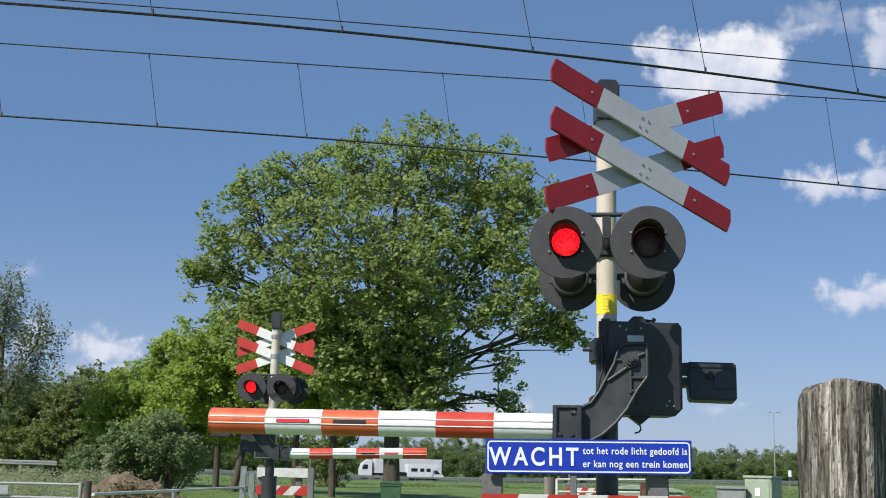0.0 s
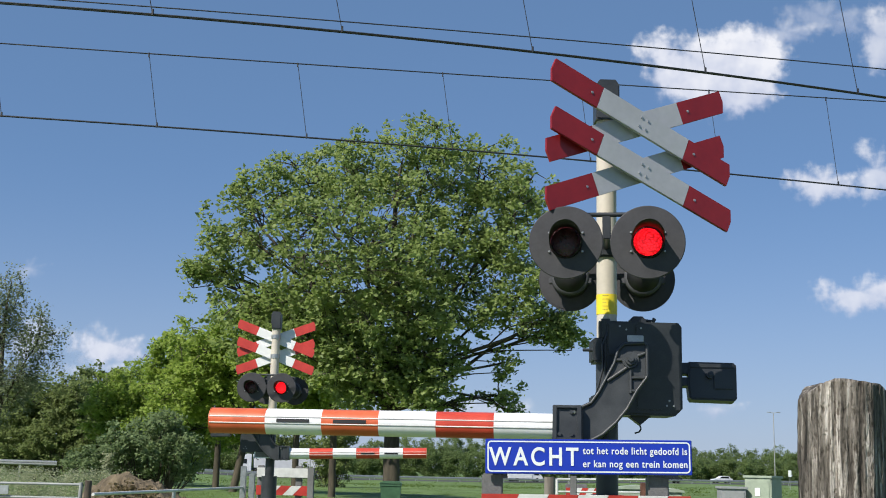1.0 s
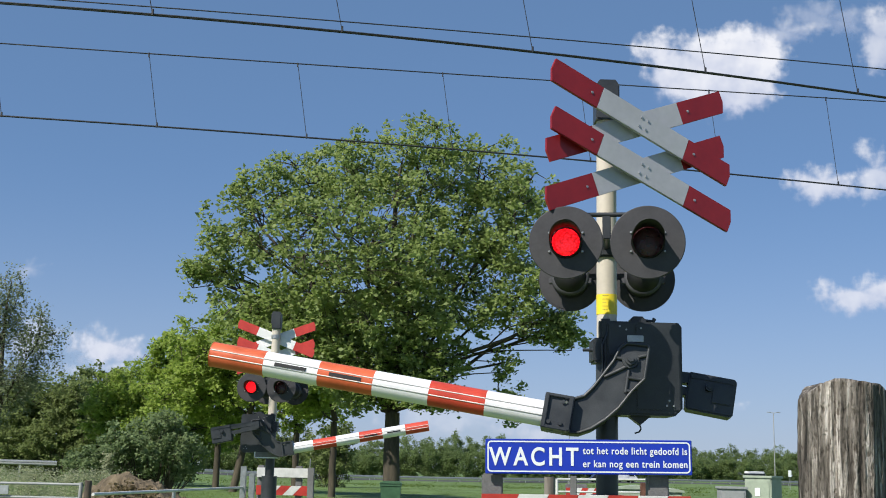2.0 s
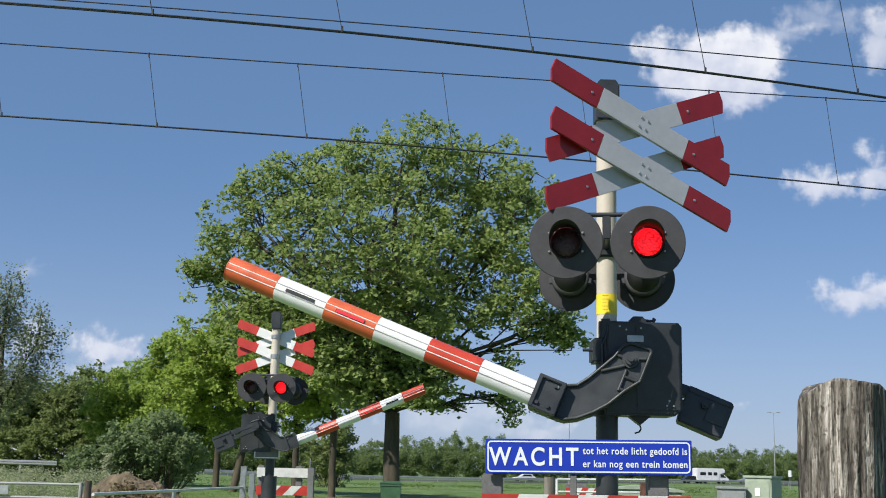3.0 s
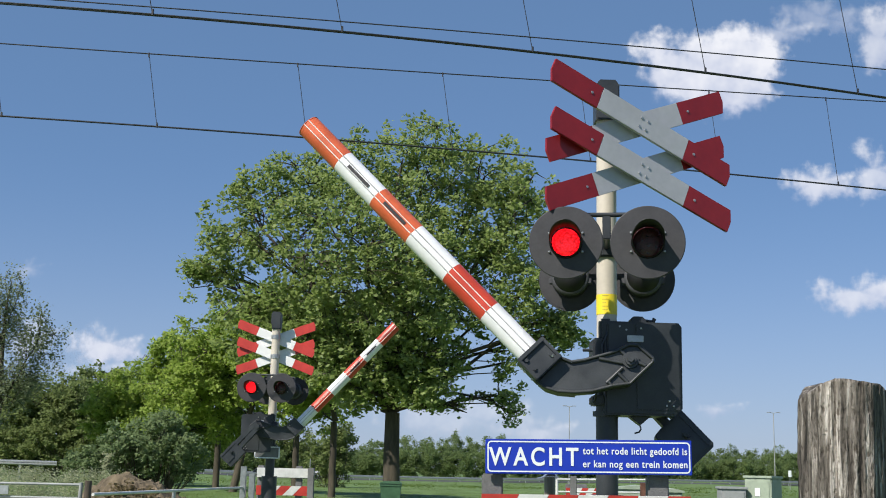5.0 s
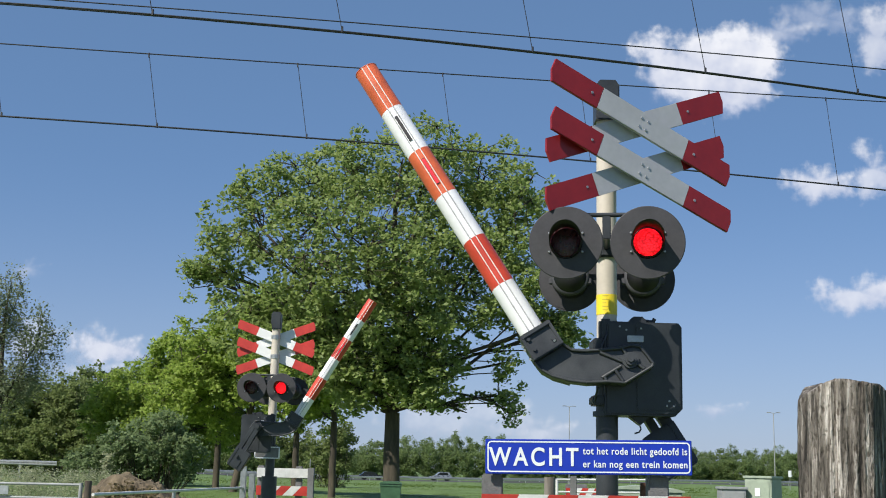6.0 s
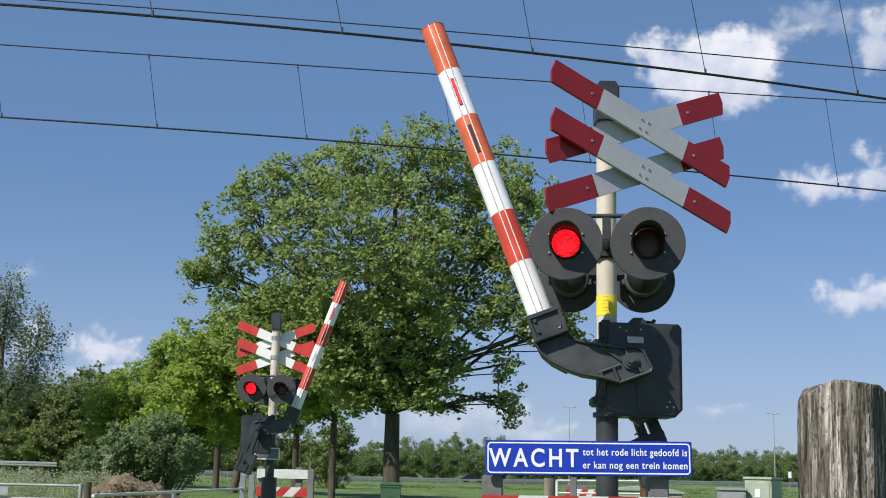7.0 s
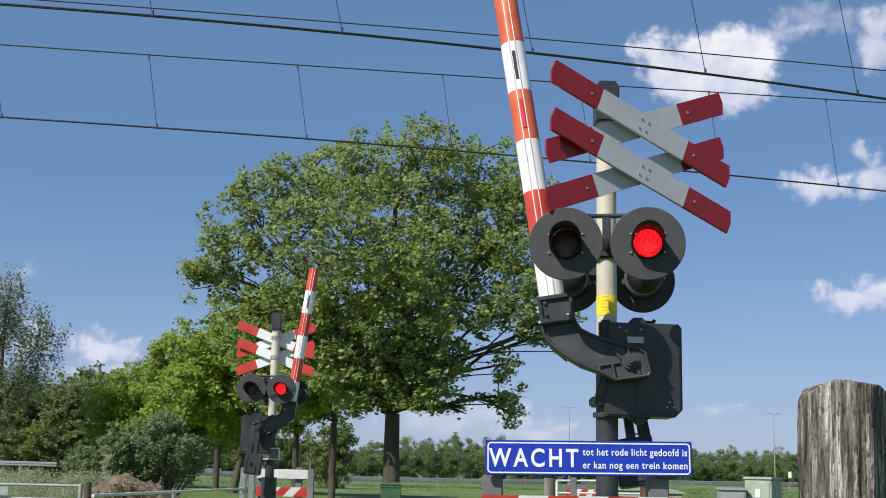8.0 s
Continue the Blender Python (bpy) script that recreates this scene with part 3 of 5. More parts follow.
def build_boom(root, at, faded, weight_y=0.0, short=0.0):
    """The moving boom: cast crank, tube with bands of tape, end cap and counterweight. Turns about the hub on y."""
    bm = bmesh.new()
    outline = [(0.098, 0.090), (0.085, 0.104), (-0.036, 0.096), (-0.072, 0.060), (-0.096, -0.02), (-0.143, -0.110), (-0.191, -0.200), (-0.235, -0.262), (-0.293, -0.290),
               (-0.293, -0.492), (-0.235, -0.484), (-0.165, -0.445), (-0.09, -0.376), (-0.024, -0.295), (0.036, -0.185), (0.098, -0.100)]
    slab(bm, outline, -0.035, 0.095, 0, 0.008)
    slab(bm, [(-0.293, -0.310), (-0.293, -0.490), (-0.235, -0.482), (-0.165, -0.443), (-0.088, -0.374), (-0.115, -0.32), (-0.205, -0.272), (-0.25, -0.30)], 0.09, 0.155, 0, 0.008)
    k = len(outline)
    for i in range(k):
        if i == 8:
            continue
        (x0, z0), (x1, z1) = outline[i], outline[(i + 1) % k]
        tube(bm, (x0, -0.044, z0), (x1, -0.044, z1), 0.010, n=6)
    for p, q in (((-0.085, 0.0), (-0.03, 0.0)), ((-0.02, -0.045), (-0.137, -0.128)), ((0.0, -0.065), (0.0, -0.20)), ((0.0, -0.108), (0.082, -0.106)), ((0.0, -0.185), (0.034, -0.19)), ((0.03, 0.02), (0.085, 0.042))):
        tube(bm, (p[0], -0.040, p[1]), (q[0], -0.040, q[1]), 0.012, n=6)
    tube(bm, (0, -0.075 + min(0, weight_y + 0.49), 0), (0, 0.50, 0), 0.034, n=20)
    tube(bm, (0, -0.092, 0), (0, -0.07, 0), 0.020, n=6)
    tube(bm, (0, -0.055, 0), (0, -0.03, 0), 0.050, n=20)
    boom = part("boom", bm, M_CAST, root, "dark grey cast crank carrying the striped barrier boom", at)
    bm = bmesh.new()
    box(bm, -0.450, -0.30, -0.078, -0.060, -0.485, -0.295, 0.004)
    box(bm, -0.462, -0.435, -0.100, 0.10, -0.492, -0.287, 0.004)
    box(bm, -0.318, -0.288, -0.105, 0.10, -0.495, -0.285, 0.006)
    box(bm, -0.462, -0.29, -0.098, 0.10, -0.304, -0.285, 0.004)
    box(bm, -0.462, -0.29, -0.098, 0.10, -0.495, -0.476, 0.004)
    box(bm, -0.44, -0.31, -0.070, 0.08, -0.47, -0.31)
    for x, z in ((-0.35, -0.325), (-0.35, -0.455), (-0.42, -0.455)):
        tube(bm, (x, -0.075, z), (x, -0.092, z), 0.012, n=8)
    clamp = part("boom_clamp", bm, M_BLACK, boom)
    for x, y, z in ((-0.335, -0.078, -0.322), (-0.42, 0.02, -0.497), (-0.395, 0.02, -0.497), (-0.33, 0.02, -0.497)):
        bm = bmesh.new()
        tube(bm, (x, y, z), (x, y - 0.010, z - 0.004), 0.009, n=8)
        part("bolt", bm, M_STEEL, clamp, "bright zinc bolt head")
    zc, tip = -0.402, TIP + short
    for i in range(6):
        x0 = tip + BAND * i
        x1 = x0 + BAND if i < 5 else -0.445
        bm = bmesh.new()
        tube(bm, (x0, 0, zc), (x1, 0, zc), BOOM_R, n=36)
        for dz in (0.017, -0.021):
            y = -math.sqrt(BOOM_R ** 2 - dz ** 2)
            tube(bm, (x0 + 0.002, y, zc + dz), (x1 - 0.002, y, zc + dz), 0.0040, n=6, mat=1)
        for f in bm.faces:
            if abs(f.normal.x) > 0.9:
                f.smooth = False
        part("boom_band", bm, [M_BOOMR if faded and i < 4 else M_BOOMR2, M_LINE] if i % 2 == 0 else [M_BOOMW, M_GROOVE], boom, "orange-red reflective band" if i % 2 == 0 else "white reflective band")
    bm = bmesh.new()
    tube(bm, (tip - 0.004, 0, zc), (tip, 0, zc), BOOM_R + 0.002, n=36)
    part("end_cap", bm, M_BOOMR, boom)
    for i in (1, 2):
        bm = bmesh.new()
        xc = tip + BAND * (i + 0.50)
        box(bm, xc - 0.10, xc + 0.10, -BOOM_R - 0.004, -BOOM_R + 0.01, zc - 0.014, zc + 0.007)
        part("light_slot", bm, M_HOOD, boom)
    strips = []
    for i in (1, 2):
        bm = bmesh.new()
        xc = tip + BAND * (i + 0.50)
        box(bm, xc - 0.095, xc + 0.095, -BOOM_R - 0.006, -BOOM_R - 0.001, zc - 0.012, zc + 0.005)
        strips.append(part("led_strip", bm, M_LEDSTRIP, boom, "red led strip in the boom"))
    bm = bmesh.new()
    cw = [(0.395, 0.092), (0.672, 0.088), (0.690, 0.070), (0.688, -0.140), (0.67, -0.156), (0.405, -0.150), (0.392, -0.135), (0.385, -0.06)]
    slab(bm, cw, 0.44, 0.58, 0, 0.01)
    for lo, hi in ((0.018, 0.090), (-0.062, -0.006)):
        slab(bm, [(-0.03, lo * 0.8), (0.41, lo), (0.41, hi), (-0.03, hi * 0.8)], 0.46, 0.56, 0, 0.004)
    box(bm, -0.03, 0.25, 0.465, 0.555, -0.045, 0.035)
    slab(bm, [(0.56, 0.035), (0.665, 0.035), (0.665, -0.085), (0.545, -0.085), (0.545, 0.0)], 0.428, 0.45, 0, 0.004)
    box(bm, 0.40, 0.675, 0.432, 0.45, 0.050, 0.080, 0.004)
    tube(bm, (0.52, 0.44, 0.005), (0.52, 0.405, 0.005), 0.024, n=12)
    tube(bm, (0.52, 0.41, 0.005), (0.52, 0.395, 0.005), 0.014, n=6)
    for v in bm.verts:
        v.co.y += weight_y
    part("counterweight", bm, M_BLACK, boom, "dark grey steel counterweight")
    return boom, strips


def mirrored(ob):
    """Turns a part and its pieces to the other face of the pole."""
    for o in (ob, *ob.children_recursive):
        co = np.empty(len(o.data.vertices) * 3)
        o.data.vertices.foreach_get("co", co)
        co[1::3] *= -1
        o.data.vertices.foreach_set("co", co)
        o.data.flip_normals()
        o.data.update()


def build_signal(base, rz, label, cross_at, cross_yaw, tilt, size, front_yaw, rear_yaw, paint, faded, boom_at, side, hub=0.105, spread=0.237, sticker=True, foot=0.86):
    root = thing("crossing_signal", label, "crossing signal", pose(*base, 0, 0, rz), group="level crossing signals")
    bm = bmesh.new()
    tube(bm, (0, 0, 1.30), (0, 0, 3.32), 0.0635, n=28)
    part("pole", bm, M_POLE, root, "cream painted steel pole")
    bm = bmesh.new()
    tube(bm, (0, 0, 0), (0, 0, 1.80), 0.068, n=28)
    tube(bm, (0, 0, 1.335), (0, 0, 1.365), 0.088, n=28)
    tube(bm, (0, 0, 1.405), (0, 0, 1.425), 0.085, n=28)
    tube(bm, (0, 0, 0), (0, 0, 0.06), 0.16, n=28)
    tube(bm, (0, 0, 0.06), (0, 0, foot), 0.10 if sticker else 0.115, n=28)
    part("sleeve", bm, M_BLACK, root, "dark grey lower sleeve of the pole")
    bm = bmesh.new()
    slab(bm, [(-0.075, 3.22), (0.06, 3.22), (0.065, 3.28), (0.075, 3.31), (0.075, 3.45), (0.05, 3.485), (-0.05, 3.485), (-0.075, 3.45)], -0.085, 0.085, 0, 0.008)
    part("pole_cap", bm, M_BLACK, root)
    if sticker:
        bm = bmesh.new()
        tube(bm, (0, 0, 1.965), (0, 0, 2.092), 0.0655, n=28)
        part("sticker", bm, M_YELLOW, root, "yellow sticker wrapped round the pole")
        for i, (w, z) in enumerate(((0.035, 2.080), (0.040, 2.058), (0.022, 2.036), (0.036, 2.014), (0.030, 1.992))):
            bm = bmesh.new()
            n = 6
            vs = []
            for k in range(n + 1):
                a = -math.pi / 2 - 0.55 + (w / 0.066) * 1.1 * k / n
                vs.append([bm.verts.new((0.0664 * math.cos(a), 0.0664 * math.sin(a), z + dz)) for dz in (-0.002, 0.002)])
            for a, b in zip(vs, vs[1:]):
                bm.faces.new((a[0], b[0], b[1], a[1]))
            part("print_line", bm, M_INK, root)
    # crossbuck
    c = Vector(cross_at)
    turn = pose(*c, 0, 0, cross_yaw)
    bm = bmesh.new()
    tube(bm, (0, 0, c.z + 0.14), (c.x, c.y + 0.03, c.z + 0.14), 0.018, n=10)
    tube(bm, (0, 0, c.z - 0.16), (c.x, c.y + 0.03, c.z - 0.16), 0.018, n=10)
    tube(bm, (0, 0, c.z + 0.11), (0, 0, c.z + 0.17), 0.072, n=20)
    tube(bm, (0, 0, c.z - 0.19), (0, 0, c.z - 0.13), 0.072, n=20)
    part("cross_bracket", bm, M_STEEL, root)
    for rot, x, y, low in ((tilt, -0.026, -0.038, 0.018), (-tilt, -0.03, 0.012, 0.012)):
        for dz in (0.148 * size - low, -0.148 * size - low):
            b = build_board(root, rot, paint, size)
            b.matrix_basis = turn @ pose(x, y, dz, 0, rot, 0)
    leds = [build_lamp_pair(root, front_yaw, 2.315, spread), build_lamp_pair(root, 180 + rear_yaw, 2.285, spread + 0.006)]
    # drive box beside the pole
    bm = bmesh.new()
    slab(bm, [(-0.03, 1.34), (0.40, 1.34), (0.445, 1.385), (0.445, 1.885), (0.425, 1.91), (-0.03, 1.915)], -0.13, 0.20, 0, 0.012)
    drive = part("drive_box", bm, M_BLACK, root, "black steel barrier drive box")
    bm = bmesh.new()
    box(bm, 0.16, 0.43, -0.138, -0.128, 1.37, 1.895, 0.006)
    box(bm, -0.015, 0.15, -0.142, -0.128, 1.70, 1.90, 0.006)
    part("cover", bm, M_BLACK, drive)
    bm = bmesh.new()
    box(bm, 0.105, 0.205, -0.150, -0.140, 1.785, 1.825, 0.002)
    part("name_plate", bm, M_PLATE, drive, "small silver name plate")
    for x, z in ((0.36, 1.43), (0.385, 1.40), (0.345, 1.40), (0.06, 1.88), (0.10, 1.86), (0.19, 1.87)):
        bm = bmesh.new()
        tube(bm, (x, -0.136, z), (x, -0.150, z), 0.006, n=8)
        part("screw", bm, M_STEEL, drive)
    bm = bmesh.new()
    slab(bm, [(0.13, 1.905), (0.145, 1.94), (0.16, 1.955), (0.215, 1.955), (0.235, 1.935), (0.245, 1.905)], -0.06, 0.06, 0, 0.006)
    tube(bm, (0.28, 0, 1.91), (0.30, 0, 1.95), 0.012, n=8)
    tube(bm, (0.19, 0, 1.94), (0.30, 0, 1.93), 0.010, n=8)
    part("lifting_lug", bm, M_BLACK, drive)
    bm = bmesh.new()
    slab(bm, [(0.12, 1.345), (0.27, 1.345), (0.20, 1.285)], -0.05, 0.05, 0, 0.006)
    pts = [(0.20, 0, 1.29), (0.21, 0, 1.265), (0.20, 0, 1.245), (0.17, 0, 1.235)]
    for p, q in zip(pts, pts[1:]):
        tube(bm, p, q, 0.005, n=6)
    part("cable_gland", bm, M_BLACK, drive)
    bm = bmesh.new()
    box(bm, -0.10, -0.03, -0.11, 0.10, 1.66, 1.81, 0.012)
    box(bm, -0.06, 0.02, -0.12, -0.04, 1.80, 1.93, 0.015)
    tube(bm, (-0.16, -0.08, 1.735), (-0.09, -0.08, 1.735), 0.010, n=8)
    box(bm, -0.10, 0.10, -0.10, 0.10, 1.40, 1.46, 0.01)
    pts = [(0.0, -0.125, 1.87), (-0.05, -0.15, 1.76), (-0.045, -0.15, 1.62), (-0.075, -0.14, 1.50), (-0.09, -0.10, 1.42)]
    for p, q in zip(pts, pts[1:]):
        tube(bm, p, q, 0.007, n=6)
    clamp = part("pole_clamp", bm, M_BLACK, root)
    boom, strips = build_boom(root, pose(hub, -0.25 * side, *boom_at), faded, *((0.0, 0.0) if side > 0 else (-0.66, 0.05)))
    if side < 0:
        for o in (boom, drive, clamp):
            mirrored(o)
    return root, leds, boom, strips


# ---- fences, signs, posts, cabinets ----
def text_mesh(body, size, bold, spacing=1.0):
    cu = bpy.data.curves.new("lettering", "FONT")
    cu.body, cu.size, cu.offset, cu.extrude, cu.space_character = body, size, bold, 0.0012, spacing
    ob = new("lettering", cu)
    bpy.context.view_layer.update()
    me = bpy.data.meshes.new_from_object(ob.evaluated_get(bpy.context.evaluated_depsgraph_get()))
    bpy.data.objects.remove(ob)
    return me


def lettering(parent, body, x0, x1, z0, z1, y, bold, spacing=1.0):
    """Letters fitted to a field of the sign: x0 to x1, z0 to z1."""
    me = text_mesh(body, 1.0, bold, spacing)
    co = np.empty(len(me.vertices) * 3)
    me.vertices.foreach_get("co", co)
    co = co.reshape(-1, 3)
    lo, hi = co.min(0), co.max(0)
    out = np.empty_like(co)
    out[:, 0] = x0 + (co[:, 0] - lo[0]) / (hi[0] - lo[0]) * (x1 - x0)
    out[:, 2] = z0 + (co[:, 1] - lo[1]) / (hi[1] - lo[1]) * (z1 - z0)
    out[:, 1] = y - co[:, 2]
    me.vertices.foreach_set("co", out.ravel())
    me.update()
    bm = bmesh.new()
    bm.from_mesh(me)
    left, islands = set(bm.verts), []
    while left:
        todo, seen = [left.pop()], []
        while todo:
            v = todo.pop()
            seen.append(v)
            for e in v.link_edges:
                o = e.other_vert(v)
                if o in left:
                    left.remove(o)
                    todo.append(o)
        xs = [v.co.x for v in seen]
        islands.append([min(xs), max(xs), seen])
    islands.sort(key=lambda s: s[0])
    letters = []
    for a, z, vs in islands:
        if letters and min(z, letters[-1][1]) - max(a, letters[-1][0]) > 0.5 * (min(z - a, letters[-1][1] - letters[-1][0])):
            letters[-1][1] = max(z, letters[-1][1])
            letters[-1][2] += vs
        else:
            letters.append([a, z, list(vs)])
    for _, _, vs in letters:
        keep, one = set(vs), bmesh.new()
        at = {v: one.verts.new(v.co) for v in vs}
        for f in bm.faces:
            if f.verts[0] in keep:
                one.faces.new([at[v] for v in f.verts])
        part("letter", one, M_SIGNW, parent)
    bm.free()


def round_rect(w, h, r, n=6):
    pts = []
    for cx, cz, a0 in ((w - r, h - r, 0), (r, h - r, 90), (r, r, 180), (w - r, r, 270)):
        for i in range(n + 1):
            a = radians(a0 + 90 * i / n)
            pts.append((cx + r * math.cos(a), cz + r * math.sin(a)))
    return pts


def build_wait_sign():
    """Blue warning sign over a striped chicane fence."""
    w, h = 1.098, 0.183
    sign = thing("warning_sign", "blue enamel sign with white lettering on the chicane fence", "warning sign", pose(0.252, 6.4, 0.975, 0, -0.75, 0))
    bm = bmesh.new()
    box(bm, 0, w, 0, 0.022, 0, h, 0.003)
    part("panel", bm, M_BLUE, sign)
    bm = bmesh.new()
    o, i = round_rect(w - 0.02, h - 0.02, 0.02), round_rect(w - 0.034, h - 0.034, 0.014)
    vo = [bm.verts.new((x + 0.010, -0.0016, z + 0.010)) for x, z in o]
    vi = [bm.verts.new((x + 0.017, -0.0016, z + 0.017)) for x, z in i]
    for k in range(len(vo)):
        j = (k + 1) % len(vo)
        bm.faces.new((vo[k], vo[j], vi[j], vi[k]))
    part("border", bm, M_SIGNW, sign, "white border line")
    lettering(sign, "WACHT", 0.018, 0.494, 0.043, 0.141, -0.0016, 0.020, 1.30)
    lettering(sign, "tot het rode licht gedoofd is", 0.517, 1.072, 0.094, 0.144, -0.0016, 0.015, 1.12)
    lettering(sign, "er kan nog een trein komen", 0.517, 1.072, 0.026, 0.075, -0.0016, 0.015, 1.12)
    bm = bmesh.new()
    for x in (0.09, w - 0.15):
        box(bm, x - 0.02, x + 0.02, 0.022, 0.04, 0.0, h - 0.02, 0.003)
    part("mounting_rail", bm, M_STEEL, sign)


def build_chicane(at, width, label, top, board_z, stripes, upper=False, slant=0.04):
    fence = thing("chicane_fence", label, "fence", at, group="chicane fences")
    bm = bmesh.new()
    box(bm, -0.055, 0.055, -0.05, 0.05, 0, top, 0.008)
    p = part("post", bm, M_GREYPOST, fence, at=pose(0.06, 0.10, 0))
    same("post", p.data, fence, pose(width - 0.16, 0.10, 0))
    k = stripes
    for i in range(k):
        bm = bmesh.new()
        a, b, s = width * i / k, width * (i + 1) / k, slant
        o = [(a + (0 if i == 0 else s), board_z + 0.16), (b + (0 if i == k - 1 else s), board_z + 0.16), (b - (0 if i == k - 1 else s), board_z), (a - (0 if i == 0 else s), board_z)]
        slab(bm, o, 0.0, 0.025, 0, 0.002)
        part("board_stripe", bm, M_FENCER if i % 2 == 0 else M_FENCEW, fence)
    if upper:
        bm = bmesh.new()
        box(bm, 0.0, width, 0.0, 0.03, top - 0.20, top - 0.04, 0.004)
        part("upper_board", bm, M_FENCEW, fence)
    return fence


def build_pipe_fence(at, pts, label, rails, mats=M_STEEL, r=0.019):
    fence = thing("pipe_fence", label, "fence", at)
    for x, z in pts:
        bm = bmesh.new()
        tube(bm, (x, 0, 0), (x, 0, z), r * 1.5, n=12)
        part("post", bm, mats, fence)
    for p, q in rails:
        bm = bmesh.new()
        tube(bm, p, q, r, n=10)
        part("rail", bm, mats, fence)
    return fence


def build_timber_post():
    """Thick weathered fence post with a sloping, worn top."""
    rng = np.random.default_rng(5)
    n, rows, r = 200, 150, 0.109

    def top(x, y):
        return 1.220 - 0.18 * max(0.0, x + 0.026) - 8.0 * max(0.0, -x - 0.040) ** 2 + 0.010 * noise.noise(Vector((x * 22, y * 22, 3)))
    verts, faces = [], []
    groove = np.interp(np.arange(n), np.arange(0, n, 3), rng.normal(size=(n + 2) // 3))
    cracks = [(-124, 0.010, 0.05, 1.0), (-94, 0.008, 0.30, 1.0), (-70, 0.006, 0.0, 0.7), (-145, 0.005, 0.2, 0.95), (-50, 0.007, 0.3, 1.0), (-108, 0.004, 0.5, 0.9)]
    for j in range(rows + 1):
        t = j / rows
        for i in range(n):
            a = 2 * math.pi * i / n
            wob = noise.noise(Vector((math.cos(a) * 2.2, math.sin(a) * 2.2, t * 1.2)))
            fine = noise.noise(Vector((math.cos(a) * 9, math.sin(a) * 9, t * 5 + 7)))
            rr = r * (1.03 - 0.035 * t) + 0.010 * wob + 0.0016 * groove[i] + 0.004 * fine + 0.0035 * noise.noise(Vector((math.cos(a) * 26, math.sin(a) * 26, t * 34)))
            for at, deep, low, high in cracks:
                off = math.degrees(a) - (at % 360) + 2.5 * noise.noise(Vector((at, t * 7, 0)))
                rr -= deep * math.exp(-(off / 1.6) ** 2) * float(smoothstep(low - 0.12, low + 0.05, t) * (1 - smoothstep(high, high + 0.1, t)))
            rr = min(rr, (0.0875 + 0.002 * wob + 0.0012 * groove[i]) / max(0.2, math.cos(a + radians(41))))
            x, y = rr * math.cos(a), rr * math.sin(a) * 0.9
            verts.append((x, y, -0.05 + (top(x, y) + 0.05) * t))
    for j in range(rows):
        for i in range(n):
            k = (i + 1) % n
            faces.append((j * n + i, j * n + k, (j + 1) * n + k, (j + 1) * n + i))
    last = rows * n
    for ring, q in enumerate((0.92, 0.6, 0.25)):
        base = len(verts)
        for i in range(n):
            x, y, z = verts[last + i]
            s = q / (1.0 if ring == 0 else (0.92, 0.6)[ring - 1])
            verts.append((x * s, y * s, top(x * s, y * s) - 0.002))
        for i in range(n):
            k = (i + 1) % n
            faces.append((last + i, last + k, base + k, base + i))
        last = base
    faces.append(tuple(range(last, last + n)))
    me = raw_mesh("fence_post", verts, faces, M_TIMBER)
    me.polygons.foreach_set("use_smooth", [True] * len(me.polygons))
    ob = new("fence_post", me)
    ob.matrix_basis = pose(0.939, 2.8, 0.0, 0, 1.0, 0)
    tagged(ob, "thick weathered grey timber fence post with a worn top", "fence post")


def build_cabinet(at, w, d, h, m, label, roof=True):
    cab = thing("trackside_cabinet", label, "cabinet", at, group="trackside cabinets")
    bm = bmesh.new()
    box(bm, -w / 2, w / 2, -d / 2, d / 2, 0, h, 0.01)
    part("body", bm, m, cab)
    bm = bmesh.new()
    if roof:
        slab(bm, [(-w / 2 - 0.03, h), (w / 2 + 0.03, h), (w / 2 + 0.03, h + 0.03), (0, h + 0.07), (-w / 2 - 0.03, h + 0.03)], -d / 2 - 0.03, d / 2 + 0.03, 0, 0.005)
    else:
        box(bm, -w / 2 - 0.02, w / 2 + 0.02, -d / 2 - 0.02, d / 2 + 0.02, h, h + 0.04, 0.008)
    part("lid", bm, m, cab)
    bm = bmesh.new()
    box(bm, -w / 2 + 0.03, w / 2 - 0.03, -d / 2 - 0.012, -d / 2 + 0.005, 0.05, h - 0.04, 0.004)
    part("door", bm, m, cab)
    bm = bmesh.new()
    box(bm, -0.04, 0.04, -d / 2 - 0.02, -d / 2 - 0.010, h - 0.26, h - 0.14, 0.002)
    part("notice", bm, M_SIGNW, cab, "small white notice")


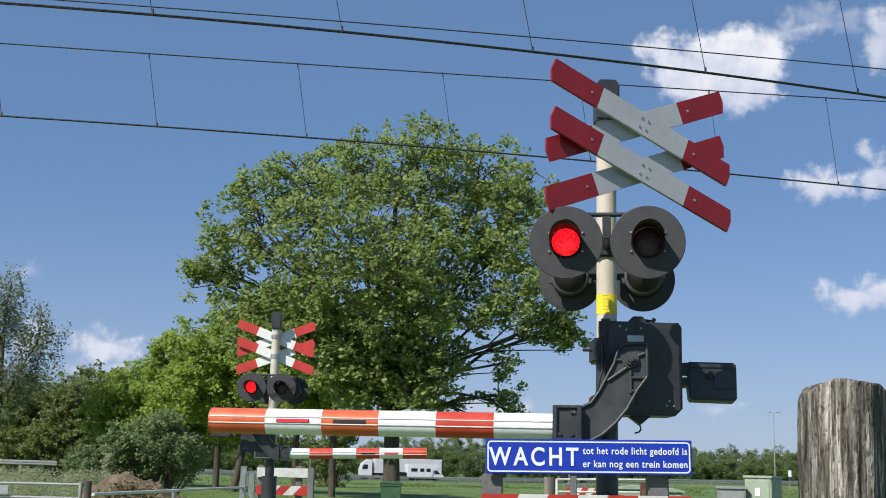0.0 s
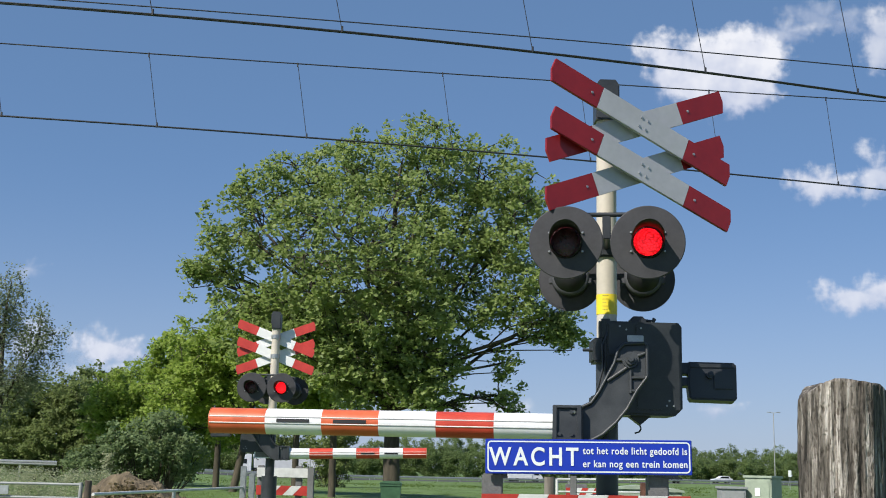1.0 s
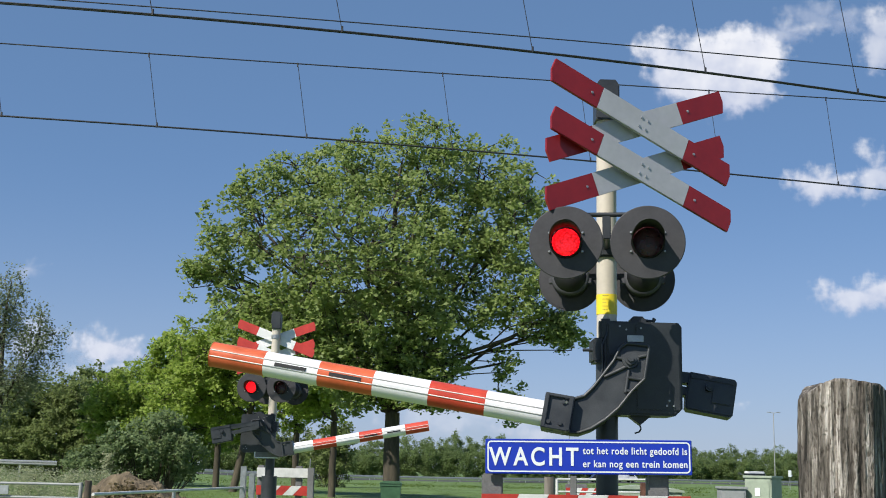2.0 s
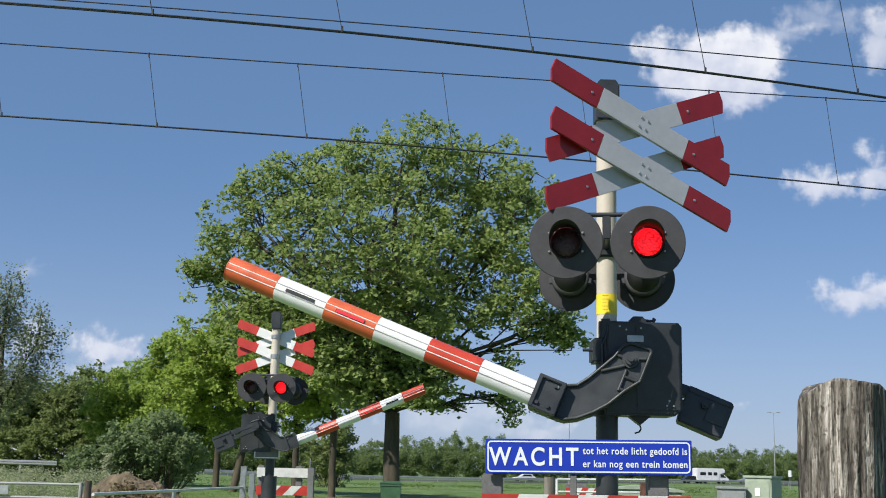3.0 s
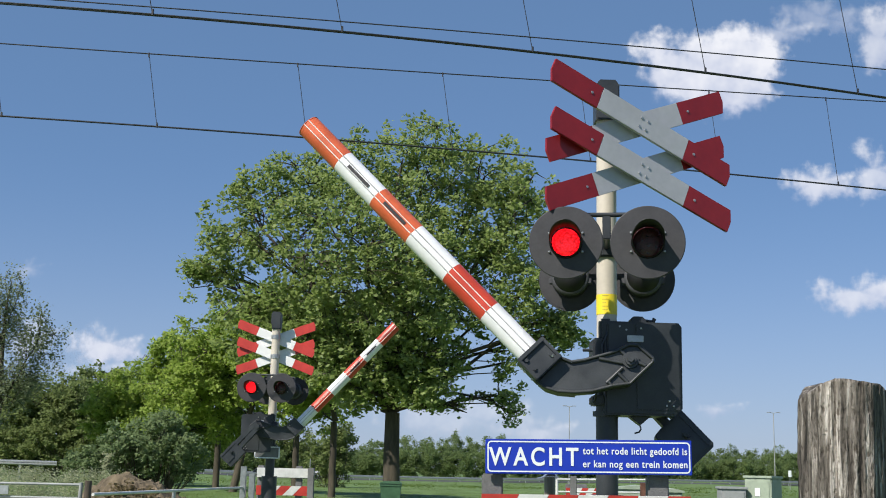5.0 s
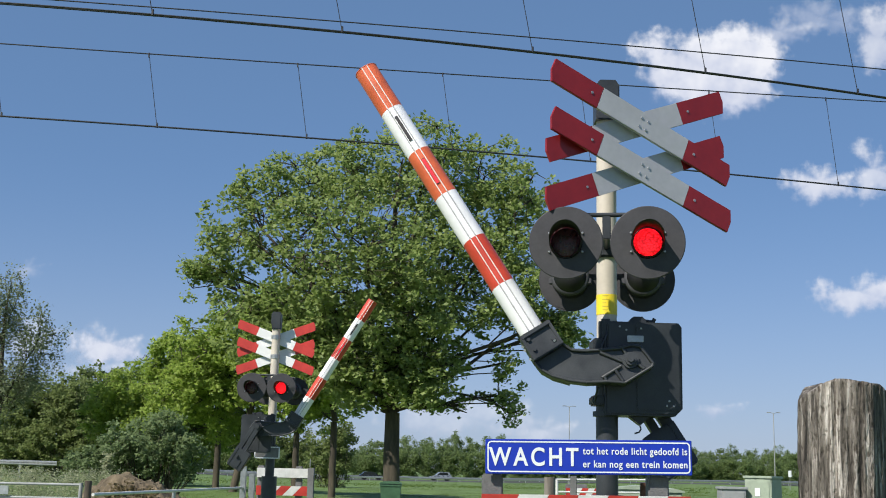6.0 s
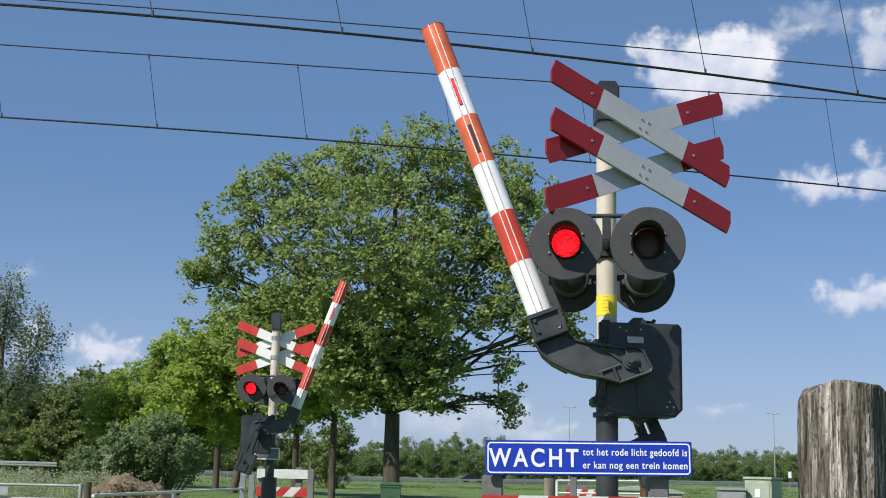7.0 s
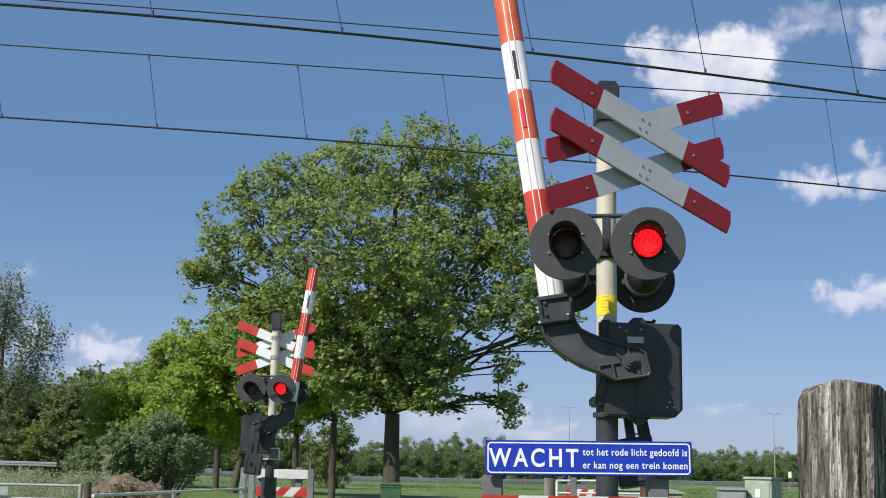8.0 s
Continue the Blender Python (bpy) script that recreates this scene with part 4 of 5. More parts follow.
def build_bin(at):
    b = thing("wheelie_bin", "dark green plastic wheelie bin with closed lid", "wheelie bin", at)
    bm = bmesh.new()
    rings = []
    for z, w, d in ((0.06, 0.23, 0.25), (0.95, 0.285, 0.34)):
        rings.append([bm.verts.new((sx * w, sy * d, z)) for sx, sy in ((-1, -1), (1, -1), (1, 1), (-1, 1))])
    for i in range(4):
        bm.faces.new((rings[0][i], rings[0][(i + 1) % 4], rings[1][(i + 1) % 4], rings[1][i]))
    bm.faces.new(rings[0][::-1])
    bm.faces.new(rings[1])
    box(bm, -0.30, 0.30, -0.355, 0.355, 0.90, 0.96, 0.01)
    part("body", bm, M_BIN, b)
    bm = bmesh.new()
    slab(bm, [(-0.31, 0.965), (0.31, 0.965), (0.30, 1.0), (0.20, 1.04), (-0.20, 1.04), (-0.30, 1.0)], -0.37, 0.37, 0, 0.012)
    tube(bm, (-0.25, 0.40, 0.98), (0.25, 0.40, 0.98), 0.018, n=10)
    part("lid", bm, M_BIN, b)
    for s in (-1, 1):
        bm = bmesh.new()
        tube(bm, (s * 0.22, 0.24, 0.10), (s * 0.28, 0.24, 0.10), 0.10, n=20)
        part("wheel", bm, M_TYRE, b)


# ---- vehicles ----
def wheels(root, xs, half, r=0.33):
    bm = bmesh.new()
    lathe(bm, [(r * 0.6, -0.11), (r, -0.09), (r, 0.09), (r * 0.6, 0.11)], 20)
    first = None
    for x in xs:
        for s in (-1, 1):
            at = pose(x, s * half, r)
            if first is None:
                first = part("wheel", bm, M_TYRE, root, at=at)
            else:
                same("wheel", first.data, root, at)


def build_car(paint, label, suv=False):
    """A car that drives towards +x."""
    root = thing("car", label, "car", pose(0, 0, -50), group="motorway traffic")
    up = 0.22 if suv else 0.0
    bm = bmesh.new()
    slab(bm, [(-2.15, 0.32), (2.15, 0.32), (2.2, 0.55), (2.1, 0.75), (1.0, 0.92 + up * 0.5), (-2.0, 0.95 + up * 0.5), (-2.2, 0.8)], -0.86, 0.86, 0, 0.05)
    slab(bm, [(-1.85, 0.93 + up * 0.5), (1.05, 0.90 + up * 0.5), (0.3, 1.40 + up), (-0.1, 1.45 + up), (-1.1, 1.45 + up), (-1.5 - up, 1.36 + up)], -0.74, 0.74, 0, 0.05)
    part("body", bm, paint, root)
    bm = bmesh.new()
    for s in (-1, 1):
        slab(bm, [(-1.5, 0.98 + up * 0.5), (0.82, 0.98 + up * 0.5), (0.25, 1.34 + up), (-1.2, 1.36 + up)], s * 0.745 - 0.006, s * 0.745 + 0.006)
    part("side_windows", bm, M_GLASS, root)
    wheels(root, (-1.35, 1.35), 0.78)
    return root


def build_camper(label):
    root = thing("camper_van", label, "camper van", pose(0, 0, -50), group="motorway traffic")
    bm = bmesh.new()
    slab(bm, [(-3.4, 0.5), (1.4, 0.5), (1.6, 1.8), (2.6, 2.1), (2.75, 2.5), (2.4, 2.95), (-3.4, 2.95)], -1.1, 1.1, 0, 0.08)
    slab(bm, [(1.4, 0.4), (3.5, 0.4), (3.55, 0.9), (3.3, 1.15), (2.3, 1.9), (1.5, 1.95)], -1.0, 1.0, 0, 0.06)
    part("body", bm, M_CARW, root)
    for x0, x1 in ((-2.7, -1.5), (-1.0, -0.2), (0.2, 1.0)):
        bm = bmesh.new()
        box(bm, x0, x1, -1.13, -1.09, 1.6, 2.2, 0.02)
        part("window", bm, M_GLASS, root)
    bm = bmesh.new()
    slab(bm, [(1.75, 1.2), (2.95, 1.2), (2.3, 1.8), (1.75, 1.85)], -1.02, -0.99)
    part("cab_window", bm, M_GLASS, root)
    wheels(root, (-1.6, 2.4), 0.95, 0.36)
    return root


def build_van(label):
    root = thing("van", label, "van", pose(0, 0, -50), group="motorway traffic")
    bm = bmesh.new()
    slab(bm, [(-2.6, 0.4), (2.6, 0.4), (2.65, 1.0), (1.9, 1.25), (1.2, 2.1), (-2.55, 2.1)], -0.95, 0.95, 0, 0.06)
    part("body", bm, M_CARD, root)
    bm = bmesh.new()
    box(bm, -2.4, 1.2, -0.85, 0.85, 2.08, 2.55, 0.08)
    part("roof_box", bm, M_CARW, root, "white raised roof")
    wheels(root, (-1.6, 1.7), 0.85, 0.34)
    return root


def build_truck(label):
    """A lorry with trailer that drives towards -x."""
    root = thing("lorry", label, "lorry", pose(0, 0, -50), group="motorway traffic")
    bm = bmesh.new()
    box(bm, -5.2, 8.3, -1.25, 1.25, 1.15, 4.0, 0.05)
    part("trailer", bm, M_TRAILER, root, "long white trailer")
    bm = bmesh.new()
    slab(bm, [(-8.0, 0.5), (-5.7, 0.5), (-5.7, 3.7), (-6.5, 3.75), (-7.6, 3.0), (-8.0, 1.9)], -1.2, 1.2, 0, 0.06)
    cab = part("cab", bm, M_CARW, root)
    bm = bmesh.new()
    slab(bm, [(-7.75, 1.9), (-6.6, 1.9), (-6.6, 2.75), (-7.45, 2.75)], -1.23, -1.19)
    part("cab_window", bm, M_GLASS, cab)
    bm = bmesh.new()
    box(bm, -7.6, 8.2, -0.6, 0.6, 0.7, 1.15, 0.02)
    part("chassis", bm, M_CARD, root)
    wheels(root, (-7.0, -4.6, 4.4, 5.7, 7.0), 1.05, 0.5)
    return root


# ---- clouds ----
def build_cloud(lobes, thick, far):
    """A distant cloud: a sheet whose body is the union of its lobes (x, z, rx, rz)."""
    edge = 85
    x0, x1 = min(x - a for x, _, a, _ in lobes) - edge, max(x + a for x, _, a, _ in lobes) + edge
    z0, z1 = min(z - b for _, z, _, b in lobes), max(z + b for _, z, _, b in lobes)
    cx, cz = (x0 + x1) / 2, (z0 + z1) / 2
    nx, nz = int((x1 - x0) / 9) + 2, int((z1 - z0 + 2 * edge) / 9) + 2
    verts, body, rise = [], [], []
    for z in np.linspace(z0 - edge, z1 + edge, nz):
        for x in np.linspace(x0, x1, nx):
            v = [(1 - math.hypot((x - a) / c, (z - b) / d)) * (c * d) ** 0.5 / 50 for a, b, c, d in lobes]
            body.append(math.log(sum(math.exp(6 * max(k, -4)) for k in v)) / 6)
            rise.append((z - z0) / (z1 - z0))
            verts.append((x - cx, 0, z - cz))
    faces = [(j * nx + i, j * nx + i + 1, (j + 1) * nx + i + 1, (j + 1) * nx + i) for j in range(nz - 1) for i in range(nx - 1)]
    me = raw_mesh("cloud", verts, faces, M_CLOUD)
    for name, values in (("body", body), ("rise", rise)):
        me.attributes.new(name, "FLOAT", "POINT").data.foreach_set("value", values)
    ob = new("cloud", me)
    ob.matrix_basis = pose(cx, 2400 + far, cz)
    ob["thick"] = thick
    return tagged(ob, "white cumulus cloud drifting in a blue sky", "cloud", "clouds", "structure")


# ---- the place ----
build_ground()
build_road()
build_guardrail(-15.5, "long galvanised guardrail beside the motorway")
build_guardrail(1.0, "galvanised guardrail on the motorway median")
build_guardrail(0.0, "short galvanised guardrail before the thicket", lambda x: 78.0, -33.0, -24.6, lambda x, y: ground_z(x, y) + 0.60)
for x, y, h in ((-15.9, 150, 6.1), (16.3, 150, 10.1), (41.9, 150, 9.6)):
    build_street_lamp(x, y, h)

CLOUDS = [(build_cloud(lobes, thick, 6 * far), drift) for far, (lobes, thick, drift) in enumerate((
    (((458, 880, 52, 44), (500, 835, 70, 60), (560, 855, 85, 70), (640, 870, 78, 75), (618, 800, 80, 60), (560, 800, 70, 50), (470, 815, 40, 40)), 0.97, -16),
    (((731, 937, 55, 22), (690, 925, 40, 20)), 0.5, -14),
    (((789, 979, 70, 28), (860, 960, 40, 30)), 0.32, -14),
    (((930, 940, 40, 62), (945, 890, 35, 40)), 0.7, -14),
    (((760, 616, 40, 26), (800, 608, 55, 30), (840, 598, 34, 18)), 0.9, -9),
    (((888, 676, 22, 22), (918, 625, 36, 44)), 0.75, -9),
    (((801, 393, 20, 16), (850, 368, 60, 24), (905, 380, 50, 34)), 0.85, -6),
    (((-720, 246, 34, 28), (-690, 228, 55, 26), (-645, 222, 36, 22)), 0.92, -4),
    (((-676, 182, 26, 13), (-740, 184, 40, 12)), 0.6, -4),
    (((-846, 250, 45, 40),), 0.6, -4),
    (((-866, 395, 22, 14),), 0.35, -4),
    (((576, 136, 36, 9),), 0.6, -3),
    (((240, 84, 34, 20), (205, 74, 40, 14)), 0.55, -3),
    (((70, 118, 110, 26), (-20, 100, 90, 30), (150, 90, 60, 22)), 0.4, -3),
))]

build_tree((-1.75, 45, 0), [(0.75, 0, 12.7, 2.3, 2.3, 2.0), (-1.95, 0.8, 12.4, 1.9, 1.9, 1.5), (-4.35, 0, 11.3, 1.9, 1.9, 1.6), (-6.05, -0.5, 9.6, 1.6, 1.8, 1.6), (-7.05, 0, 8.0, 1.2, 1.2, 1.0),
                            (3.35, 0.5, 12.3, 1.9, 1.9, 1.5), (4.05, 0, 9.8, 1.5, 2.0, 2.1), (4.75, -0.6, 7.4, 1.9, 1.9, 1.5), (5.65, 0, 6.5, 1.4, 1.3, 0.9),
                            (-1.15, -1.0, 9.0, 3.9, 4.0, 3.3), (1.85, 0.6, 8.4, 2.8, 3.2, 3.1), (-3.05, 0, 6.6, 2.8, 2.9, 2.4), (-0.3, 0.5, 5.3, 2.8, 2.8, 1.8), (-5.35, 0, 6.3, 2.0, 2.0, 1.7),
                            (1.3, 0.4, 3.7, 1.2, 1.2, 0.6), (-1.5, 0, 3.7, 1.3, 1.2, 0.6), (-7.9, 0, 8.2, 0.7, 0.7, 0.6), (6.3, 0, 6.6, 0.8, 0.8, 0.7), (-1.0, -1.0, 3.7, 1.6, 1.2, 0.9), (0.9, -1.2, 3.7, 1.6, 1.2, 0.9), (-0.6, -1.7, 4.9, 2.4, 1.4, 1.1), (1.6, -1.2, 4.9, 1.3, 1.4, 1.1), (0.6, -2.2, 6.4, 2.6, 1.5, 1.3), (-2.4, -1.2, 4.5, 1.6, 1.2, 1.0), (6.5, 0, 6.0, 1.0, 0.9, 0.6), (4.1, 0, 4.9, 0.6, 0.5, 0.7), (4.0, 0, 3.8, 0.85, 0.7, 0.7), (4.5, 0, 3.1, 0.5, 0.5, 0.4), (2.6, 0, 3.3, 0.4, 0.4, 0.4), (-6.1, 0, 11.2, 0.8, 0.8, 0.8), (5.0, 0, 11.3, 1.0, 1.2, 1.6)],
           0.325, 3.0, 2250, 31, 0.42, 0.185, M_LEAF, 11, "tall broad oak in fresh green leaf")
build_tree((-4.9, 56, 0), [(-0.1, 0, 5.5, 2.2, 2.3, 2.0), (-1.0, 0, 7.4, 1.9, 2.1, 1.9), (-1.7, 0, 4.5, 1.9, 1.9, 1.5)], 0.17, 3.0, 400, 46, 0.45, 0.2, M_LEAF2, 21, "young avenue tree in fresh green leaf", group="avenue trees")
build_tree((-7.1, 60, 0), [(-0.9, 0, 6.1, 2.3, 2.6, 2.3), (-1.8, 0, 8.4, 2.0, 2.1, 1.7), (-0.4, 0, 3.9, 1.7, 1.8, 1.3), (1.0, 0, 4.4, 1.6, 1.8, 1.5), (0.6, 0, 7.0, 1.8, 1.8, 1.8)], 0.17, 3.0, 460, 46, 0.45, 0.2, M_LEAF2, 31, "young avenue tree in fresh green leaf", group="avenue trees")
build_tree((-10.5, 62, 0), [(-0.7, 0, 5.6, 2.4, 2.7, 2.4), (0.1, 0, 7.7, 1.8, 2.0, 1.8), (-1.9, 0, 6.8, 1.8, 2.0, 1.8), (-0.4, 2, 3.3, 2.4, 2.2, 1.4), (1.6, 0, 5.6, 1.8, 2.0, 2.2), (-2.6, 0, 4.6, 1.8, 2.0, 1.8)], 0.20, 3.2, 520, 46, 0.45, 0.2, M_LEAF2, 41, "leaning avenue tree in fresh green leaf", lean=(0.7, 0), group="avenue trees")
build_tree((-12.1, 66, 0), [(-2.0, 0, 6.2, 1.9, 2.4, 2.4), (-2.8, 0, 4.6, 1.9, 1.9, 1.6), (-3.3, 0, 6.5, 1.4, 1.6, 1.4), (-0.2, 0, 5.0, 1.6, 1.6, 1.8), (-1.2, 2, 2.7, 2.3, 2.0, 1.4), (-2.6, 1, 2.2, 1.8, 1.8, 1.6)], 0.18, 2.8, 560, 46, 0.45, 0.2, M_LEAF2, 51, "young avenue tree in fresh green leaf", group="avenue trees")
build_tree((-19.3, 75, 0), [(-0.1, 0, 5.0, 2.2, 2.3, 2.0), (-1.5, 0, 3.8, 1.8, 1.9, 1.6), (0.7, 0, 2.9, 2.2, 2.2, 1.8), (2.6, 0, 4.2, 2.0, 2.0, 2.0)], 0.2, 1.8, 520, 46, 0.5, 0.22, M_LEAF2, 61, "light green tree at the edge of the wood")
build_tree((-28.7, 85, 0), [(0, 0, 4.7, 2.5, 3.1, 2.3), (-1.5, 0, 4.4, 2.5, 3.2, 2.1), (2.4, 0, 4.8, 2.1, 2.6, 2.2), (4.2, 0, 2.9, 1.6, 2.0, 1.9)], 0.22, 1.6, 420, 42, 0.55, 0.24, M_DARKLEAF, 71, "dark green tree at the edge of the wood")
build_tree((-27.6, 95, 0), [(-0.1, 0, 5.6, 2.1, 2.5, 2.5), (1.6, 0, 6.1, 1.8, 2.2, 2.1), (-1.3, 0, 4.3, 2.8, 2.8, 1.7), (3.2, 0, 4.6, 2.4, 2.4, 2.4)], 0.22, 1.6, 420, 42, 0.55, 0.26, M_DARKLEAF, 81, "dark green tree at the edge of the wood")
build_tree((-25.8, 70, 0), [(0, 0, 9.3, 1.4, 2.3, 2.9), (-1.7, 0, 9.2, 2.0, 3.2, 3.7), (2.1, 0, 8.0, 1.5, 1.8, 2.0), (1.3, 0, 5.9, 1.7, 1.9, 1.7), (0, 0, 4.9, 2.0, 2.2, 2.0)], 0.25, 2.6, 470, 34, 0.55, 0.15, M_WILLOW, 91, "tall willow with thin grey-green leaves", flat=1.3)
build_shrub((-9.3, 38, 0), [(0, 0, 1.4, 1.3, 1.2, 1.0), (-2.1, 0.6, 0.7, 0.7, 0.7, 0.6), (1.2, 0, 1.2, 0.7, 0.9, 0.9), (-1.3, 0, 0.9, 0.9, 0.9, 0.7), (0.6, 0, 2.0, 0.7, 0.7, 0.6)], 420, 40, 0.25, 0.11, M_BUSH, 101, "grey-green shrub beside the soil heap")
build_shrub((-8.2, 92, -0.8), [(0, 0, 2.4, 1.9, 2, 2.2), (0.6, 0, 4.0, 1.2, 1.2, 1.4)], 220, 38, 0.4, 0.21, M_DARKLEAF, 105, "dark green bush at the edge of the meadow")
build_shrub((-25.4, 281, -1.5), [(-7, 0, 6.8, 5.6, 4, 5.8), (-14, -1, 7.0, 5.6, 4, 6.0), (-21, -2, 8.0, 5.6, 4, 7.0), (-28, -3, 8.6, 5.6, 4, 7.4), (-35, -4, 8.4, 5.6, 4, 7.2)], 620, 46, 1.2, 0.5, M_DARKLEAF, 106, "tall dark green bushes beyond the motorway")
build_shrub((-23.5, 82, -0.6), [(-6.0, 0, 2.4, 2.0, 2.0, 2.3), (-3.0, 0, 2.6, 2.2, 2.0, 2.5), (0, 0, 2.6, 2.1, 2.0, 2.4), (2.8, 0, 2.5, 2.0, 2.0, 2.4), (5.6, 0, 2.4, 2.2, 2.0, 2.3), (-1.5, 1, 5.0, 2.2, 1.8, 1.7), (2.0, 1, 5.2, 2.0, 1.8, 1.5)], 900, 42, 0.45, 0.22, M_DARKLEAF, 107, "dense dark green thicket at the edge of the wood")
build_shrub((-10.0, 36.5, 0), [(0, 0, 0.9, 0.16, 0.2, 0.55), (0.1, 0, 0.35, 0.35, 0.3, 0.25)], 40, 30, 0.14, 0.08, M_BLOSSOM, 111, "small shrub in white blossom", "blossom_shrub")


def build_weeds():
    rng = np.random.default_rng(8)
    c = []
    for _ in range(420):
        x = rng.uniform(-13.5, -9.0)
        c.append((x, 34 + rng.normal() * 1.2, -0.2 + 0.9 * rng.random()))
    tagged(new("weeds", leaf_mesh("weeds", c, 44, 0.24, 0.045, M_BLOSSOM, 9)), "tall white-flowering cow parsley on the verge", "weeds", kind="stuff")
    c = []
    for _ in range(2200):
        y = 36 + 60 * rng.random() ** 1.6
        x = rng.uniform(-0.42, 0.42) * y
        c.append((x, y, ground_z(x, y) + 0.03))
    tagged(new("grass", leaf_mesh("grass", c, 44, 0.9, 0.05, M_GRASSB, 10, 0.05, slim=0.16, upright=1.0)), "long green meadow grass in tufts", "grass", kind="stuff")
    c = []
    for _ in range(900):
        y = 100 + 100 * rng.random()
        x = rng.uniform(-0.42, 0.45) * y
        c.append((x, y, ground_z(x, y) + 0.08))
    tagged(new("grass", leaf_mesh("grass", c, 20, 1.4, 0.20, M_GRASSB, 12, 0.10, slim=0.16, upright=0.6)), "long green meadow grass in tufts", "grass", kind="stuff")


def build_far_woods():
    rng = np.random.default_rng(17)
    c = []
    for belt in (0, 9, 20):
        x = -135.0
        while x < 165:
            x += rng.uniform(2.6, 5.0)
            y = 283 + 0.24 * x + belt + rng.normal() * 2
            tall = 10.2 - 1.5 * float(smoothstep(30, 60, x)) - 1.8 * float(smoothstep(-8, -26, x)) + 2.0 * float(smoothstep(-13, -7, x) * (1 - smoothstep(16, 22, x))) + 1.8 * float(smoothstep(68, 92, x))
            h = tall * (0.60 + 0.22 * belt / 10 if belt < 10 else 0.95) * rng.uniform(0.86, 1.10)
            w = rng.uniform(2.1, 3.6)
            for _ in range(54):
                d = Vector((rng.normal(), rng.normal(), rng.normal())).normalized() * (rng.random() ** 0.3)
                narrow = 1.0 - 0.3 * max(0.0, d.z)
                c.append((x + d.x * w * narrow, y + d.y * w, ground_z(x, y) + h * 0.5 + d.z * h * 0.5))
    tagged(new("far_woods", leaf_mesh("far_woods", c, 60, 0.95, 0.30, M_FARWOOD, 18, 0.8, slim=0.45)), "distant belt of mixed green trees beyond the motorway", "woods", kind="stuff")
    c = []
    for x in np.arange(-75, -28, 1.6):
        y = 120 + rng.normal() * 3
        for _ in range(22):
            t = rng.random() ** 0.8
            lift = 2.9 if x < -37 else 0.3
            c.append((x + rng.normal() * 1.2, y + rng.normal() * 1.5, ground_z(x, y) + lift + t * (5.2 + 2.0 * noise.noise(Vector((x * 0.12, 9, 0))) - 3.0 * float(smoothstep(-26, -12, x)))))
    tagged(new("far_woods", leaf_mesh("far_woods", c, 18, 0.7, 0.4, M_DARKLEAF, 19, 0.8)), "dark green thicket behind the trees", "woods", kind="stuff")


def build_soil_heap():
    n, m = 44, 30
    verts, faces = [], []
    for j in range(m + 1):
        for i in range(n + 1):
            u, v = -1 + 2 * i / n, -1 + 2 * j / m
            r = math.sqrt(u * u + v * v)
            z = 1.12 * max(0, 1 - r ** 1.7) * (1 + 0.25 * noise.noise(Vector((u * 3, v * 3, 1)))) + 0.07 * noise.noise(Vector((u * 9, v * 9, 5))) + 0.15 * noise.noise(Vector((u * 15, v * 15, 2))) - 0.04
            verts.append((u * 1.9, v * 1.2, z))
    for j in range(m):
        for i in range(n):
            faces.append((j * (n + 1) + i, j * (n + 1) + i + 1, (j + 1) * (n + 1) + i + 1, (j + 1) * (n + 1) + i))
    ob = new("soil_heap", raw_mesh("soil_heap", verts, faces, M_SOIL))
    ob.matrix_basis = pose(-7.05, 28, -0.42)
    tagged(ob, "heap of dry brown soil and dead grass", "soil heap")


def build_heap_grass():
    rng = np.random.default_rng(31)
    c = [(-6.95 + rng.normal() * 0.8, 27.6 + rng.normal() * 0.5, 0.05 + 0.5 * rng.random()) for _ in range(150)]
    c = [(x, y, z - 0.4 * abs(x + 6.95)) for x, y, z in c]
    tagged(new("dead_grass", leaf_mesh("dead_grass", c, 14, 0.16, 0.10, M_STRAW, 32)), "dead straw and weeds on the soil heap", "dead grass", kind="stuff")


build_heap_grass()
build_weeds()
build_far_woods()
build_soil_heap()

build_catenary("overhead line of the near track with twin contact wires", (("contact_wire", near_contact, 0.0085), ("contact_wire", near_contact_twin, 0.0085), ("carrier_cable", near_carrier, 0.008), ("feeder_wire", side_wire, 0.0065)),
               near_carrier, near_contact, (-4.9, -2.96, -1.09, 0.91, 2.88, 4.79))
build_catenary("overhead line of the far track with droppers", (("contact_wire", far_contact, 0.012), ("carrier_cable", far_carrier, 0.0085)), far_carrier, far_contact, (-5.82, -3.86, -1.90, 0.1, 2.10, 4.1, 6.04))

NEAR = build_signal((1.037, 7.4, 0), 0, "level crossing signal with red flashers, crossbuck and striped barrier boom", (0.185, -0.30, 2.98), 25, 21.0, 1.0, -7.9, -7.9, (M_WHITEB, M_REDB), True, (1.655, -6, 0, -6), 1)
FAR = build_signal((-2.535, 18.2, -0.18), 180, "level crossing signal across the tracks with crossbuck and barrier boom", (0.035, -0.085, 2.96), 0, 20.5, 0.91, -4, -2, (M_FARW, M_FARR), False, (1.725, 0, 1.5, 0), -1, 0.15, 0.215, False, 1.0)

build_wait_sign()
build_chicane(pose(0.241, 6.4, 0, 0, -0.5, 0), 1.106, "red and white striped chicane fence on grey posts", 0.975, 0.71, 7)
build_timber_post()

